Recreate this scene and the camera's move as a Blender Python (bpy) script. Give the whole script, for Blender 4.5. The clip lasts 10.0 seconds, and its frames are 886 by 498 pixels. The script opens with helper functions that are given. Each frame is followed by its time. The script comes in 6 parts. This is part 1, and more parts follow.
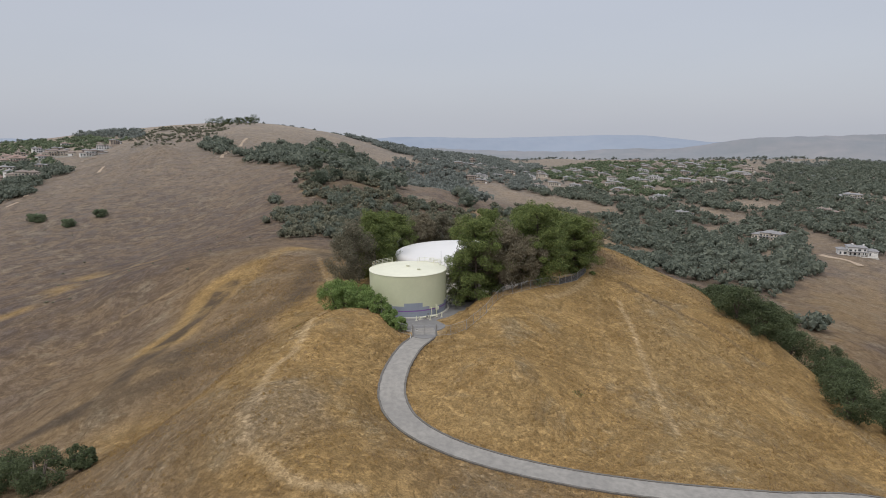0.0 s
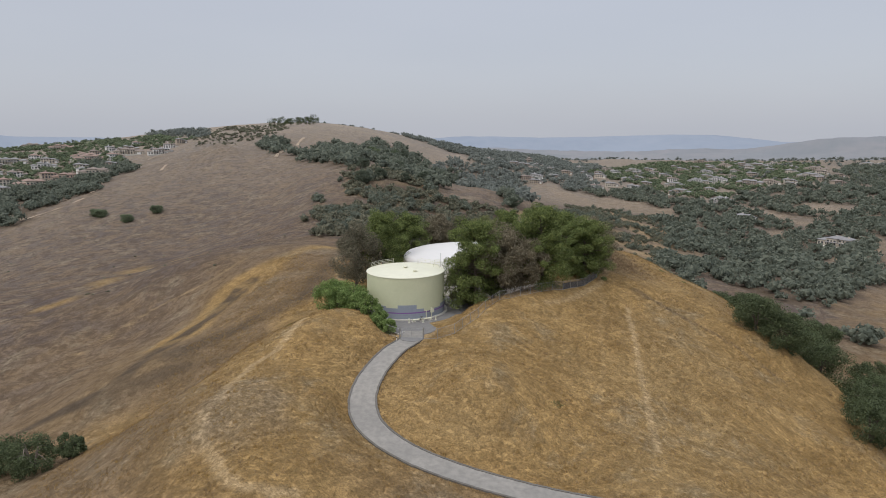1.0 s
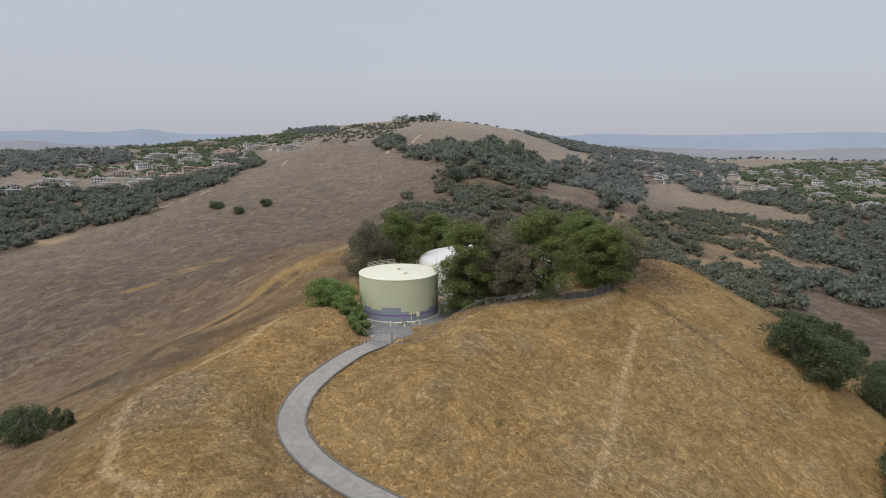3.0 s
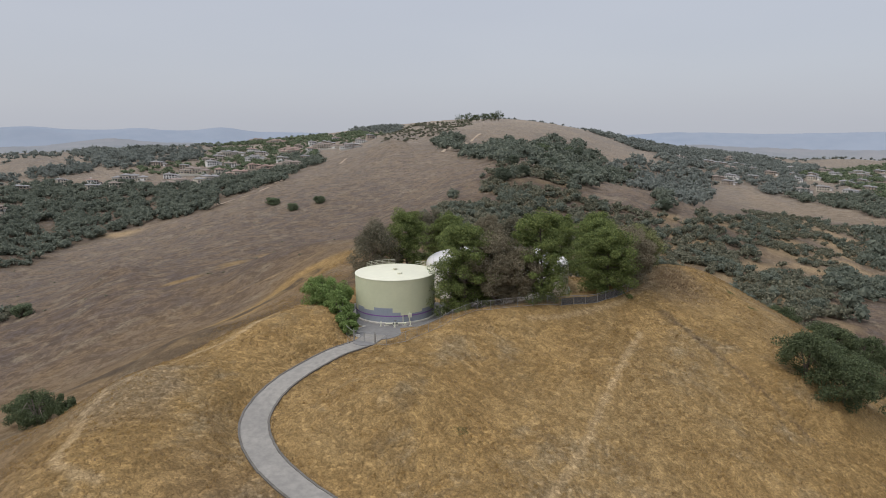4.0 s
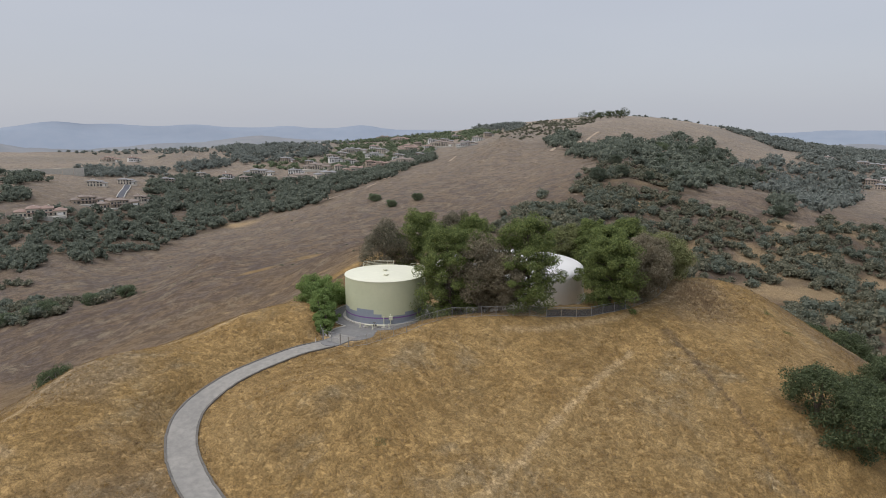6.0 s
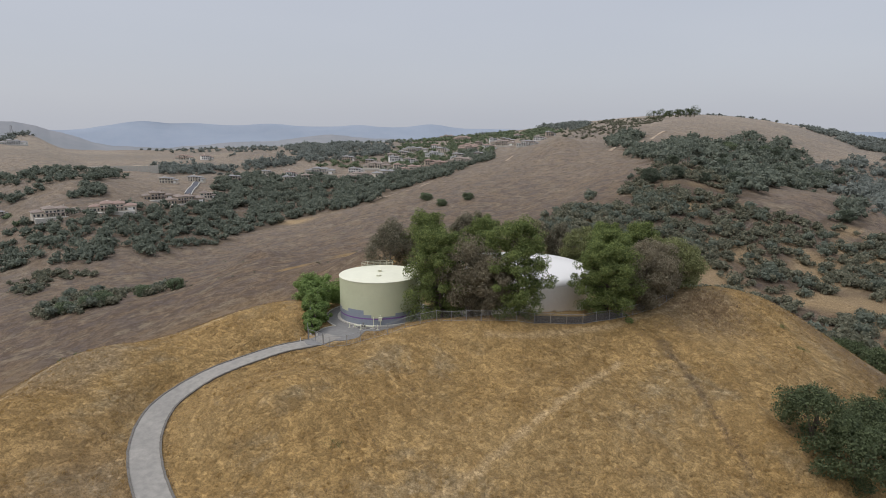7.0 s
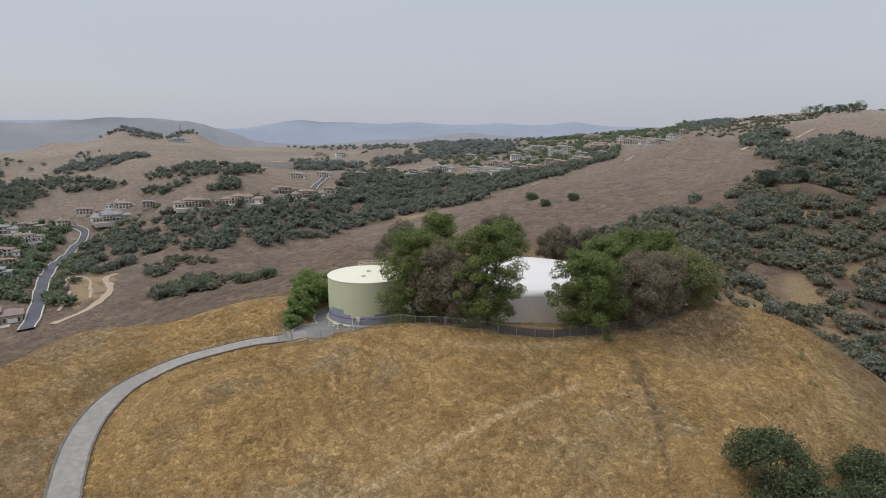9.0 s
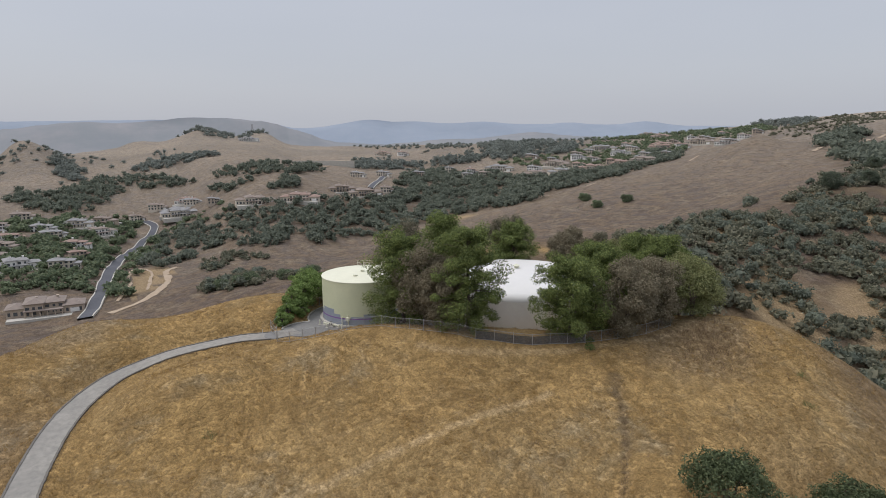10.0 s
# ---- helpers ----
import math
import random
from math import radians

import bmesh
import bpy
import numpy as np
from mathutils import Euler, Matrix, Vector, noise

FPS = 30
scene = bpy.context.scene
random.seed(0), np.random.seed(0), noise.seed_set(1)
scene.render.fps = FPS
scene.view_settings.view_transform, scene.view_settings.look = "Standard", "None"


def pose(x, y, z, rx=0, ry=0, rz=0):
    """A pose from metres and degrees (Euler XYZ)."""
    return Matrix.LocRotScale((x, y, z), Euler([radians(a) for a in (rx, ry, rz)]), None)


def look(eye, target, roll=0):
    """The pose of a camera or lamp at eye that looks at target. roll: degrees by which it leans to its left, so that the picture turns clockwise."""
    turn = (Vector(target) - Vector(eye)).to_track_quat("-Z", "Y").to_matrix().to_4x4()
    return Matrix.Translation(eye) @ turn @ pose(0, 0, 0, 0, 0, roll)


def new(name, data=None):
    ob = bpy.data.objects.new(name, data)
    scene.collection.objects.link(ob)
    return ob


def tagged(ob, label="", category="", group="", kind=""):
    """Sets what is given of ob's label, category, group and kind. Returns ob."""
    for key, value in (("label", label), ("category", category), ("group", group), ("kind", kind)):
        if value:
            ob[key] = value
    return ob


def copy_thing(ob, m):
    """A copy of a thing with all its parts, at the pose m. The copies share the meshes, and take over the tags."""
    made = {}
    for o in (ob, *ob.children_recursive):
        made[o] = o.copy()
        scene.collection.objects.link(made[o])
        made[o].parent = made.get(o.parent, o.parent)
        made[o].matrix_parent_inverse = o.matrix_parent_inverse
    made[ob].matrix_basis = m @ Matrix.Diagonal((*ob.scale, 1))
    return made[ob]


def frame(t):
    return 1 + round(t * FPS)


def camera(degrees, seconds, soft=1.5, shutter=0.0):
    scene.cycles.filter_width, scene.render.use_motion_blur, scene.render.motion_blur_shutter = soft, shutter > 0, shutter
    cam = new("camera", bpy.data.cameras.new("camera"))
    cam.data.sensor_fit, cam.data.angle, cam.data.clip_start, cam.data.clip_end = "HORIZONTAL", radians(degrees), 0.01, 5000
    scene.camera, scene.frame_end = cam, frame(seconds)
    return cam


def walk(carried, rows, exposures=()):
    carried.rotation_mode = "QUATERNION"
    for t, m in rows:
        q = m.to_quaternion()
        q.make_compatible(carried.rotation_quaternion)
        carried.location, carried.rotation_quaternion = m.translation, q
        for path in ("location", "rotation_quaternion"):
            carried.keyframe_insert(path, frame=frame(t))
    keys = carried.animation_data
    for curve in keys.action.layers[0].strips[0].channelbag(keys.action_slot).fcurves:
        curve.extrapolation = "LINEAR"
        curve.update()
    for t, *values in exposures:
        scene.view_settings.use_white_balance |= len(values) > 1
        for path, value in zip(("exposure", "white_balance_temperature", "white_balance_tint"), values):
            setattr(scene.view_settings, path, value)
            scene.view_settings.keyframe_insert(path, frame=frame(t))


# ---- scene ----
cam = camera(69.1, 10.0, soft=0.9)
METRES, EYE, TILT, LEAN, TURN = 160.0, 44.0, -10.0, 0.25, 0.0
ROWS = [
    (0.0, 0.0, 0.0, 0.0, 0.0, 0.0, -0.0),
    (0.5, 0.0449, 0.0073, 0.0021, 2.73, -0.03, -0.53),
    (1.0, 0.0901, 0.0167, 0.0045, 5.5, -0.1, -1.03),
    (1.5, 0.1342, 0.0285, 0.0073, 8.23, -0.24, -1.54),
    (2.0, 0.1823, 0.0438, 0.0108, 11.25, -0.41, -2.05),
    (2.5, 0.2291, 0.0614, 0.0146, 14.24, -0.56, -2.56),
    (4.0, 0.3646, 0.1288, 0.0284, 23.46, -1.28, -4.11),
    (4.5, 0.4056, 0.1546, 0.0338, 26.4, -1.58, -4.59),
    (5.0, 0.4465, 0.1836, 0.0398, 29.43, -1.89, -5.05),
    (5.5, 0.4842, 0.2134, 0.0456, 32.36, -2.2, -5.48),
    (7.0, 0.5919, 0.3176, 0.0661, 41.57, -3.29, -6.73),
    (7.5, 0.6249, 0.3568, 0.0738, 44.73, -3.76, -7.07),
    (8.0, 0.6568, 0.3993, 0.0818, 48.0, -4.24, -7.42),
    (8.5, 0.6848, 0.441, 0.0895, 51.13, -4.65, -7.76),
    (9.0, 0.7115, 0.4852, 0.0975, 54.32, -5.11, -8.04),
    (9.5, 0.7347, 0.5291, 0.1055, 57.37, -5.57, -8.28),
    (10.0, 0.7558, 0.5757, 0.1138, 60.56, -6.06, -8.53),
]
walk(cam, [(t, pose(0, 0, EYE, TILT, LEAN, TURN) @ pose(METRES * x, METRES * y, METRES * z, 90 + pitch, roll, yaw)) for t, x, y, z, yaw, pitch, roll in ROWS])

# ---- world, sun, exposure ----
world = bpy.data.worlds.new("overcast")
scene.world = world
world.use_nodes = True
wn, wl = world.node_tree.nodes, world.node_tree.links
sky = wn.new("ShaderNodeTexSky")
sky.sky_type, sky.sun_disc = "NISHITA", False
sky.sun_elevation, sky.sun_rotation = radians(52), radians(205)
sky.air_density, sky.dust_density, sky.ozone_density, sky.altitude = 1.0, 4.0, 1.0, 300
veil = wn.new("ShaderNodeMix")
veil.data_type = "RGBA"
veil.inputs["Factor"].default_value = 0.82
wl.new(sky.outputs[0], veil.inputs["A"])
over = wn.new("ShaderNodeTexCoord")
stretch = wn.new("ShaderNodeMapping")
stretch.inputs["Scale"].default_value = (1.2, 1.2, 5.0)
wl.new(over.outputs["Generated"], stretch.inputs["Vector"])
drift = wn.new("ShaderNodeTexNoise")   # faint unevenness of the cloud layer
drift.inputs["Scale"].default_value, drift.inputs["Detail"].default_value = 1.6, 4
wl.new(stretch.outputs[0], drift.inputs["Vector"])
layer = wn.new("ShaderNodeMix")
layer.data_type = "RGBA"
layer.inputs["A"].default_value, layer.inputs["B"].default_value = (3.82, 4.0, 4.52, 1), (4.30, 4.44, 4.90, 1)
wl.new(drift.outputs[0], layer.inputs["Factor"])
wl.new(layer.outputs["Result"], veil.inputs["B"])
# An overcast sky is about twice as bright overhead as at the horizon
up = wn.new("ShaderNodeSeparateXYZ")
wl.new(over.outputs["Generated"], up.inputs[0])
rise = wn.new("ShaderNodeMapRange")
rise.interpolation_type = "SMOOTHSTEP"
for slot, value in (("From Min", 0.12), ("From Max", 1.0), ("To Min", 1.0), ("To Max", 2.3)):
    rise.inputs[slot].default_value = value
wl.new(up.outputs["Z"], rise.inputs["Value"])
cloud = wn.new("ShaderNodeVectorMath")
cloud.operation = "SCALE"
wl.new(veil.outputs["Result"], cloud.inputs[0])
wl.new(rise.outputs[0], cloud.inputs["Scale"])
wl.new(cloud.outputs[0], wn["Background"].inputs["Color"])
wn["Background"].inputs["Strength"].default_value = 0.105

lamp = bpy.data.lights.new("sun", "SUN")
lamp.energy, lamp.angle, lamp.color = 1.0, radians(40), (1.0, 0.95, 0.88)
sun = new("sun", lamp)
sun.matrix_world = look((-60, -50, 120), (0, 0, 0))
scene.view_settings.exposure = 0.35


# ---- materials ----
def nodes_of(name):
    m = bpy.data.materials.new(name)
    m.use_nodes = True
    return m, m.node_tree.nodes, m.node_tree.links, m.node_tree.nodes["Principled BSDF"]


def blend(n, l, fac, a, b, how="MIX"):
    """Mixes two colours or sockets by a factor or socket."""
    x = n.new("ShaderNodeMix")
    x.data_type, x.blend_type = "RGBA", how
    for slot, v in (("Factor", fac), ("A", a), ("B", b)):
        s = [i for i in x.inputs if i.name == slot and (i.type == "RGBA" if slot != "Factor" else i.type == "VALUE")][0]
        if hasattr(v, "is_output"):
            l.new(v, s)
        elif slot == "Factor":
            s.default_value = v
        else:
            s.default_value = (*v, 1)
    return [o for o in x.outputs if o.type == "RGBA"][0]


def grain(n, l, scale, lo=0.35, hi=0.65, detail=5, coords=None, rough=0.6, stretch=None):
    """Noise in metres, spread between lo and hi."""
    t = n.new("ShaderNodeTexNoise")
    t.inputs["Scale"].default_value, t.inputs["Detail"].default_value, t.inputs["Roughness"].default_value = scale, detail, rough
    src = coords
    if src is None:
        src = n.new("ShaderNodeNewGeometry").outputs["Position"]
    if stretch:
        k = n.new("ShaderNodeMapping")
        k.inputs["Scale"].default_value = stretch
        l.new(src, k.inputs["Vector"])
        src = k.outputs[0]
    l.new(src, t.inputs["Vector"])
    r = n.new("ShaderNodeMapRange")
    r.inputs["From Min"].default_value, r.inputs["From Max"].default_value = lo, hi
    l.new(t.outputs[0], r.inputs["Value"])
    return r.outputs[0]


def relief(n, l, p, height, strength, distance):
    b = n.new("ShaderNodeBump")
    b.inputs["Strength"].default_value, b.inputs["Distance"].default_value = strength, distance
    l.new(height, b.inputs["Height"])
    l.new(b.outputs[0], p.inputs["Normal"])


def surface(name, c1, c2, scale=1.0, c3=None, scale3=8.0, amount3=0.5, rough=0.8, metal=0.0, bump=0.0, depth=0.02, vary=0.0, local=True):
    """A two-scale surface: c1 and c2 by broad noise, c3 by fine noise, and a shade that varies from object to object."""
    m, n, l, p = nodes_of(name)
    coords = n.new("ShaderNodeTexCoord").outputs["Object"] if local else None
    col = blend(n, l, grain(n, l, scale, coords=coords), c1, c2)
    fine = grain(n, l, scale3, coords=coords)
    if c3:
        x = n.new("ShaderNodeMath")
        x.operation = "MULTIPLY"
        x.inputs[1].default_value = amount3
        l.new(fine, x.inputs[0])
        col = blend(n, l, x.outputs[0], col, c3)
    if vary:
        o = n.new("ShaderNodeObjectInfo")
        r = n.new("ShaderNodeMapRange")
        r.inputs["To Min"].default_value, r.inputs["To Max"].default_value = 1 - vary, 1 + vary
        l.new(o.outputs["Random"], r.inputs["Value"])
        h = n.new("ShaderNodeHueSaturation")
        l.new(r.outputs[0], h.inputs["Value"])
        l.new(col, h.inputs["Color"])
        col = h.outputs[0]
    l.new(col, p.inputs["Base Color"])
    p.inputs["Roughness"].default_value, p.inputs["Metallic"].default_value = rough, metal
    if bump:
        relief(n, l, p, fine, bump, depth)
    return m


def leaves(name, dark, mid, light, scale=0.5):
    """Foliage: shade varies by clump and by leaf."""
    m, n, l, p = nodes_of(name)
    g = n.new("ShaderNodeNewGeometry")
    col = blend(n, l, grain(n, l, scale), dark, mid)
    r = n.new("ShaderNodeMapRange")
    r.inputs["From Min"].default_value, r.inputs["To Max"].default_value = 0.35, 0.9
    l.new(g.outputs["Random Per Island"], r.inputs["Value"])
    col = blend(n, l, r.outputs[0], col, light)
    l.new(col, p.inputs["Base Color"])
    p.inputs["Roughness"].default_value = 0.75
    p.inputs["Specular IOR Level"].default_value = 0.25
    thin = n.new("ShaderNodeBsdfTranslucent")   # light that comes through thin leaves
    l.new(col, thin.inputs["Color"])
    mix = n.new("ShaderNodeMixShader")
    mix.inputs[0].default_value = 0.42
    l.new(p.outputs[0], mix.inputs[1])
    l.new(thin.outputs[0], mix.inputs[2])
    l.new(mix.outputs[0], n["Material Output"].inputs["Surface"])
    return m


# ---- ground shape ----
MIDDLE = (5.0, 130.0)
SADDLE = [
    (-7.8, 168.4, 66.6, 1.2), (-1.2, 158.6, -4.8, 0.2), (-69.3, 134.3, -0.6, 0.33),
]
NORTH_HILLS = [
    (-855, 1946, 52.8, 1.2), (-214, 1518, 21.7, 0.6), (526, 2318, 27.2, 0.6), (20, 993, -2.4, 0.33),
    (-288, 1125, 27.4, 0.6), (-18, 487, 6.6, 0.33), (-132, 849, -12.8, 0.33), (-590, 1745, 32.3, 0.6),
    (-85, 502, 5.4, 0.33), (-930, 1575, 14.8, 0.6), (79, 497, -1.9, 0.33), (137, 1015, -21.4, 0.33),
    (-30, 824, -35, 0.33), (-270, 591, 12.9, 0.33), (-1208, 2225, 17.3, 0.6), (-290, 2196, -6.9, 0.6),
    (-48, 1032, 24.1, 0.6), (-125, 3124, -24.1, 1.2), (15, 575, 13.7, 0.33), (1075, 3646, 30.8, 1.2),
    (298, 1125, -17.1, 0.6), (-188, 476, -8.8, 0.33), (67, 828, -8.1, 0.33), (76, 1476, 18.8, 0.6),
]
NORTH_HILLS_MORE = [
    (-516, 2318, 24.6, 0.6), (-91, 2137, -24, 0.6), (58, 1032, 15.1, 0.6), (-141, 611, 7.3, 0.33),
    (-437, 890, 5.8, 0.33), (-244, 664, -7.9, 0.33), (-123, 516, 10.7, 0.33),
]
WEST_HILLS = [
    (-1383, 349, 43.4, 0.6), (-1237, 787, 9.2, 0.6), (-267, 456, 5.9, 0.33), (-392, 362, -11.1, 0.33),
    (-609, 142, -26, 0.33), (-833, 968, 40.4, 0.6), (-2183, 651, -11.8, 0.6), (-508, 573, -4.9, 0.33),
    (-644, 285, 31.4, 0.33), (-414, 247, -12.1, 0.33), (-749, 475, -0.5, 0.33), (-1811, 990, 23.7, 0.6),
    (-513, 730, -18.7, 0.33), (-1717, 1446, -13.2, 0.6), (-993, 862, 31.6, 0.6), (-1471, 1606, -15.5, 0.6),
    (-614, 187, -23.7, 0.33), (-570, 536, -17.8, 0.33), (-373, 451, 1.3, 0.33), (-346, 270, -10.3, 0.33),
    (-835, 374, -22.3, 0.33), (-927, 294, 30.7, 0.6), (-2061, 425, -14.6, 1.2), (-1470, 518, 13.7, 0.6),
]
WEST_SLOPE = [
    (-11.4, 15.1, 30.9, 0.6), (-39.7, 204.6, -5.1, 0.6), (-264, 154, -9.2, 0.6), (-60.5, 225, 6, 0.2),
    (-269, 25, -2.3, 0.33), (-108, 237.5, 6.7, 0.2), (-82.5, 42.5, 10, 0.33), (-220, 240, 10.8, 0.33),
    (-110.2, 180.8, -7, 0.2), (-84, 327.6, 7.6, 0.33), (-145.1, 108, -0.8, 0.2), (-191, 371, -13.7, 0.33),
    (-23.9, 202.3, 0.2, 0.13), (66, -130, 5.3, 0.33), (-251, 84, -7.1, 0.33), (-249, 163, 3.9, 0.33),
    (-123.4, 145.4, -2.9, 0.2), (-202.1, 183.9, 0.6, 0.33), (-14.4, 19.9, -4.6, 0.2), (-192, -16, -5.6, 0.33),
    (-135, 308, 8.4, 0.33), (-23.9, 57.7, -0.8, 0.13), (-200, 297, -3.9, 0.33), (-80, 188.2, -0.9, 0.2),
]
WEST_SLOPE_MORE = [
    (-129.6, 183.8, 3.6, 0.2), (-45.4, 187.6, 0.5, 0.13), (13, -185, 3.1, 0.33), (-76.5, 24.2, -3.3, 0.2),
]
EAST_HILLS = [
    (1218, 2225, 25.7, 0.6), (222, 472, -11, 0.6), (451, 378, -4.1, 0.33), (409, 161, -15.5, 0.6),
    (583, 765, -3.4, 0.33), (288, 683, -21.5, 0.33), (1821, -730, -9.7, 1.2), (3521, 1200, -1.7, 1.2),
    (737, 1128, 26.2, 0.6), (600, -1485, -7.9, 0.6), (429, 472, -5.4, 0.33), (251, 444, 2, 0.33),
    (341, 303, -14.4, 0.33), (309, -8, -6.2, 0.6), (804, 425, -2, 0.33), (300, 929, 9, 0.33),
    (439, 775, -5.9, 0.33), (2987, 2484, -16.4, 1.2), (937, 294, -9.7, 0.6), (1321, -1592, -5.7, 0.6),
    (739, 532, -8.7, 0.33), (2100, 1343, 6.4, 0.6), (631, 5, -7.3, 0.6), (1003, -602, -5.8, 0.6),
]
EAST_HILLS_MORE = [
    (319, 376, -9.7, 0.33), (1206, 1171, 4.7, 0.6),
]
KNOLL = [
    (58, 183, 12.4, 0.2), (-28.1, 90.2, 7.5, 0.13), (-26.5, 117.4, 3.7, 0.13), (23.5, 148.5, 3.5, 0.13),
    (18.1, 175.8, -2, 0.13), (17.3, 111.6, -0.8, 0.13), (-15.8, 67.5, 5.6, 0.13), (-27.1, 155.7, -2, 0.13),
    (-1, 136, -2.9, 0.13), (11, 136, 3.5, 0.13), (-41.7, 103.3, 4.5, 0.13), (-57, 116.2, -2.4, 0.13),
    (-19.6, 130, 4.1, 0.13), (-20.3, 104.7, 3.3, 0.13), (30.7, 162.1, 2.8, 0.13), (-1.7, 183.4, -1.1, 0.13),
    (76.5, 108.5, -3.9, 0.13), (50.8, 143.1, 3.1, 0.13), (11.2, 105.3, 6.7, 0.13), (23.4, 117.7, 1, 0.13),
    (37.6, 97.4, 2, 0.13), (-58.2, 158.1, -1.9, 0.13), (11.3, 161.3, -1.9, 0.13), (5, 124, 1.5, 0.13),
]
KNOLL_MORE = [
    (-56.6, 130, -3.6, 0.13), (-40.6, 123.5, 2.7, 0.13), (-65.6, 137.1, 2.8, 0.13), (-48.4, 136.7, -1, 0.13),
    (-14.8, 83.8, 2.1, 0.13), (19.2, 59, 4.5, 0.13), (-14.8, 176.2, -1.5, 0.13), (36.3, 130, 1.1, 0.13),
    (-13.4, 117.7, 0.9, 0.13), (-19.8, 142.4, -0.9, 0.13), (-35.5, 170.5, -1.4, 0.13),
]
EAST_SLOPE = [
    (21, 270.1, -9.7, 0.2), (125.5, 78.4, 17, 0.6), (50, 206.5, 9.7, 0.2), (48.9, 61.2, 12.2, 0.2),
    (77.3, 158.9, 7.5, 0.13), (12, 357, -8.5, 0.33), (159, 400, 8.5, 0.33), (-42.7, 275, 1.3, 0.2),
    (60.8, 276.8, -5.3, 0.2), (86.5, 200.3, 4.5, 0.2), (55.4, 187.6, -7.4, 0.13), (248, 216, -12.1, 0.33),
    (8.1, 231.9, -4.1, 0.2), (124.7, 121.7, -8.9, 0.2), (104.2, -49.4, 7.5, 0.33), (86.7, 263.7, -0.5, 0.2),
    (134.4, 196.5, -5, 0.2), (145.1, 146, -6.5, 0.2), (157, -33, 4.8, 0.33), (234, 161, -6.3, 0.33),
    (111.1, 87.6, -4.5, 0.2), (58.8, -4.6, 4.5, 0.2), (129.6, 301.9, -8.3, 0.33), (190, 290, 6.7, 0.33),
]
SOUTH_WEST = [
    (-685, -453, -7.8, 0.6), (-790, -17, 6.1, 0.33), (-1341, 59, 27.3, 0.6), (-1811, -730, -11.6, 0.6),
    (-516, -2058, -12, 1.2), (-285, -127, -4, 0.33), (-495, 62, 1.6, 0.33), (-816, -78, 0.4, 0.33),
    (-618, 52, 6.8, 0.33), (-405, -127, -10, 0.33), (-505, -720, -7.4, 0.6), (76, -1216, -9.1, 0.6),
    (-2183, -391, 9.4, 0.6), (-1091, -321, -9.1, 0.6), (-1471, -1346, -9.5, 0.6), (-349, -265, -2.5, 0.33),
    (-551, -77, 4.2, 0.33), (-470, -345, -10.4, 0.6), (-288, -865, -5.3, 0.6),
]
# Single hills and hollows in the distance.
RISES = [(-1345, 330, 20, 0.15), (-1090, 10, 38, 0.1), (-850, 640, 14, 0.08), (-300, 695, 12, 0.085), (-350, 830, -11, 0.09)]
RISES_MORE = [
    (50, 199, 1.3, 0.1), (59, 204, 0.8, 0.1),
    (-1260, 430, 22, 0.07), (-1230, 300, 8, 0.06), (-1150, 40, 11, 0.13), (-1280, 190, 12, 0.06),
    (-300, 690, 6, 0.055), (-380, 800, -9, 0.075), (-470, 880, -7, 0.08), (-335, 522, 2.2, 0.085), (-102, 374, 2.1, 0.085), (-342, 533, 2.0, 0.085),
    (-515, 923, -3.2, 0.085), (-43, 1008, 1.5, 0.085), (-548, 1117, -16.9, 0.085), (-632, 1087, -5.7, 0.085), (-417, 1145, -9.0, 0.085), (-227, 804, -7.7, 0.085),
    (-431, 758, -5.0, 0.085), (-913, 395, -10.0, 0.085), (-780, 556, -6.2, 0.085), (105, 918, -1.1, 0.085), (35, 980, -7.0, 0.085), (-1, 491, -2.0, 0.085),
    (-43, 481, -1.7, 0.085), (108, 917, -0.8, 0.085), (93, 1028, -0.8, 0.085), (170, 1499, -15.0, 0.085), (1, 528, 3.5, 0.085), (-250, 690, 3.7, 0.085),
    (-300, 690, -2.4, 0.085), (-345, 708, 5.9, 0.085), (-252, 791, -2.6, 0.085), (-575, 561, 4.6, 0.085), (-594, 395, 1.1, 0.085), (-556, 380, 0.9, 0.085),
    (-498, 668, -3.5, 0.085), (-540, 617, -6.1, 0.085), (-268, 452, -1.3, 0.085), (-250, 465, 1.2, 0.085), (-240, 260, 8.9, 0.085),
]
BASE = -55.0
SWELLS = SADDLE + NORTH_HILLS + NORTH_HILLS_MORE + WEST_HILLS + WEST_SLOPE + WEST_SLOPE_MORE + EAST_HILLS + EAST_HILLS_MORE + KNOLL + KNOLL_MORE + EAST_SLOPE + SOUTH_WEST + RISES + RISES_MORE

# The level yard round the tanks: circles of centre and radius.
YARD_Z = 4.5
YARD = [(-8.2, 145.3, 13.0), (4.7, 177.3, 22.5), (1.0, 158.0, 13.0), (-5.0, 130.0, 5.0), (-3.8, 126.0, 3.0)]

# The centre line of the service road, from the gate down the hill: x, y, z.
ROAD = [(-4.6, 131.0, 4.5), (-3.9, 124.3, 4.5), (-6.4, 118.0, 4.1), (-8.0, 112.0, 3.3), (-8.8, 106.0, 2.5), (-8.6, 100.7, 1.4), (-6.8, 95.5, 0.4),
        (-3.6, 91.8, -0.5), (1.0, 88.6, -1.3), (7.0, 86.0, -2.1), (14.0, 84.0, -2.9), (22.0, 82.3, -3.6), (32.0, 81.0, -4.3), (45.0, 80.0, -5.0), (64.0, 80.5, -7.0), (85.0, 83.0, -19.3), (108.0, 88.0, -25.5), (132.0, 97.0, -31.4), (158.0, 112.0, -40.0)]
ROAD_HALF = 2.1


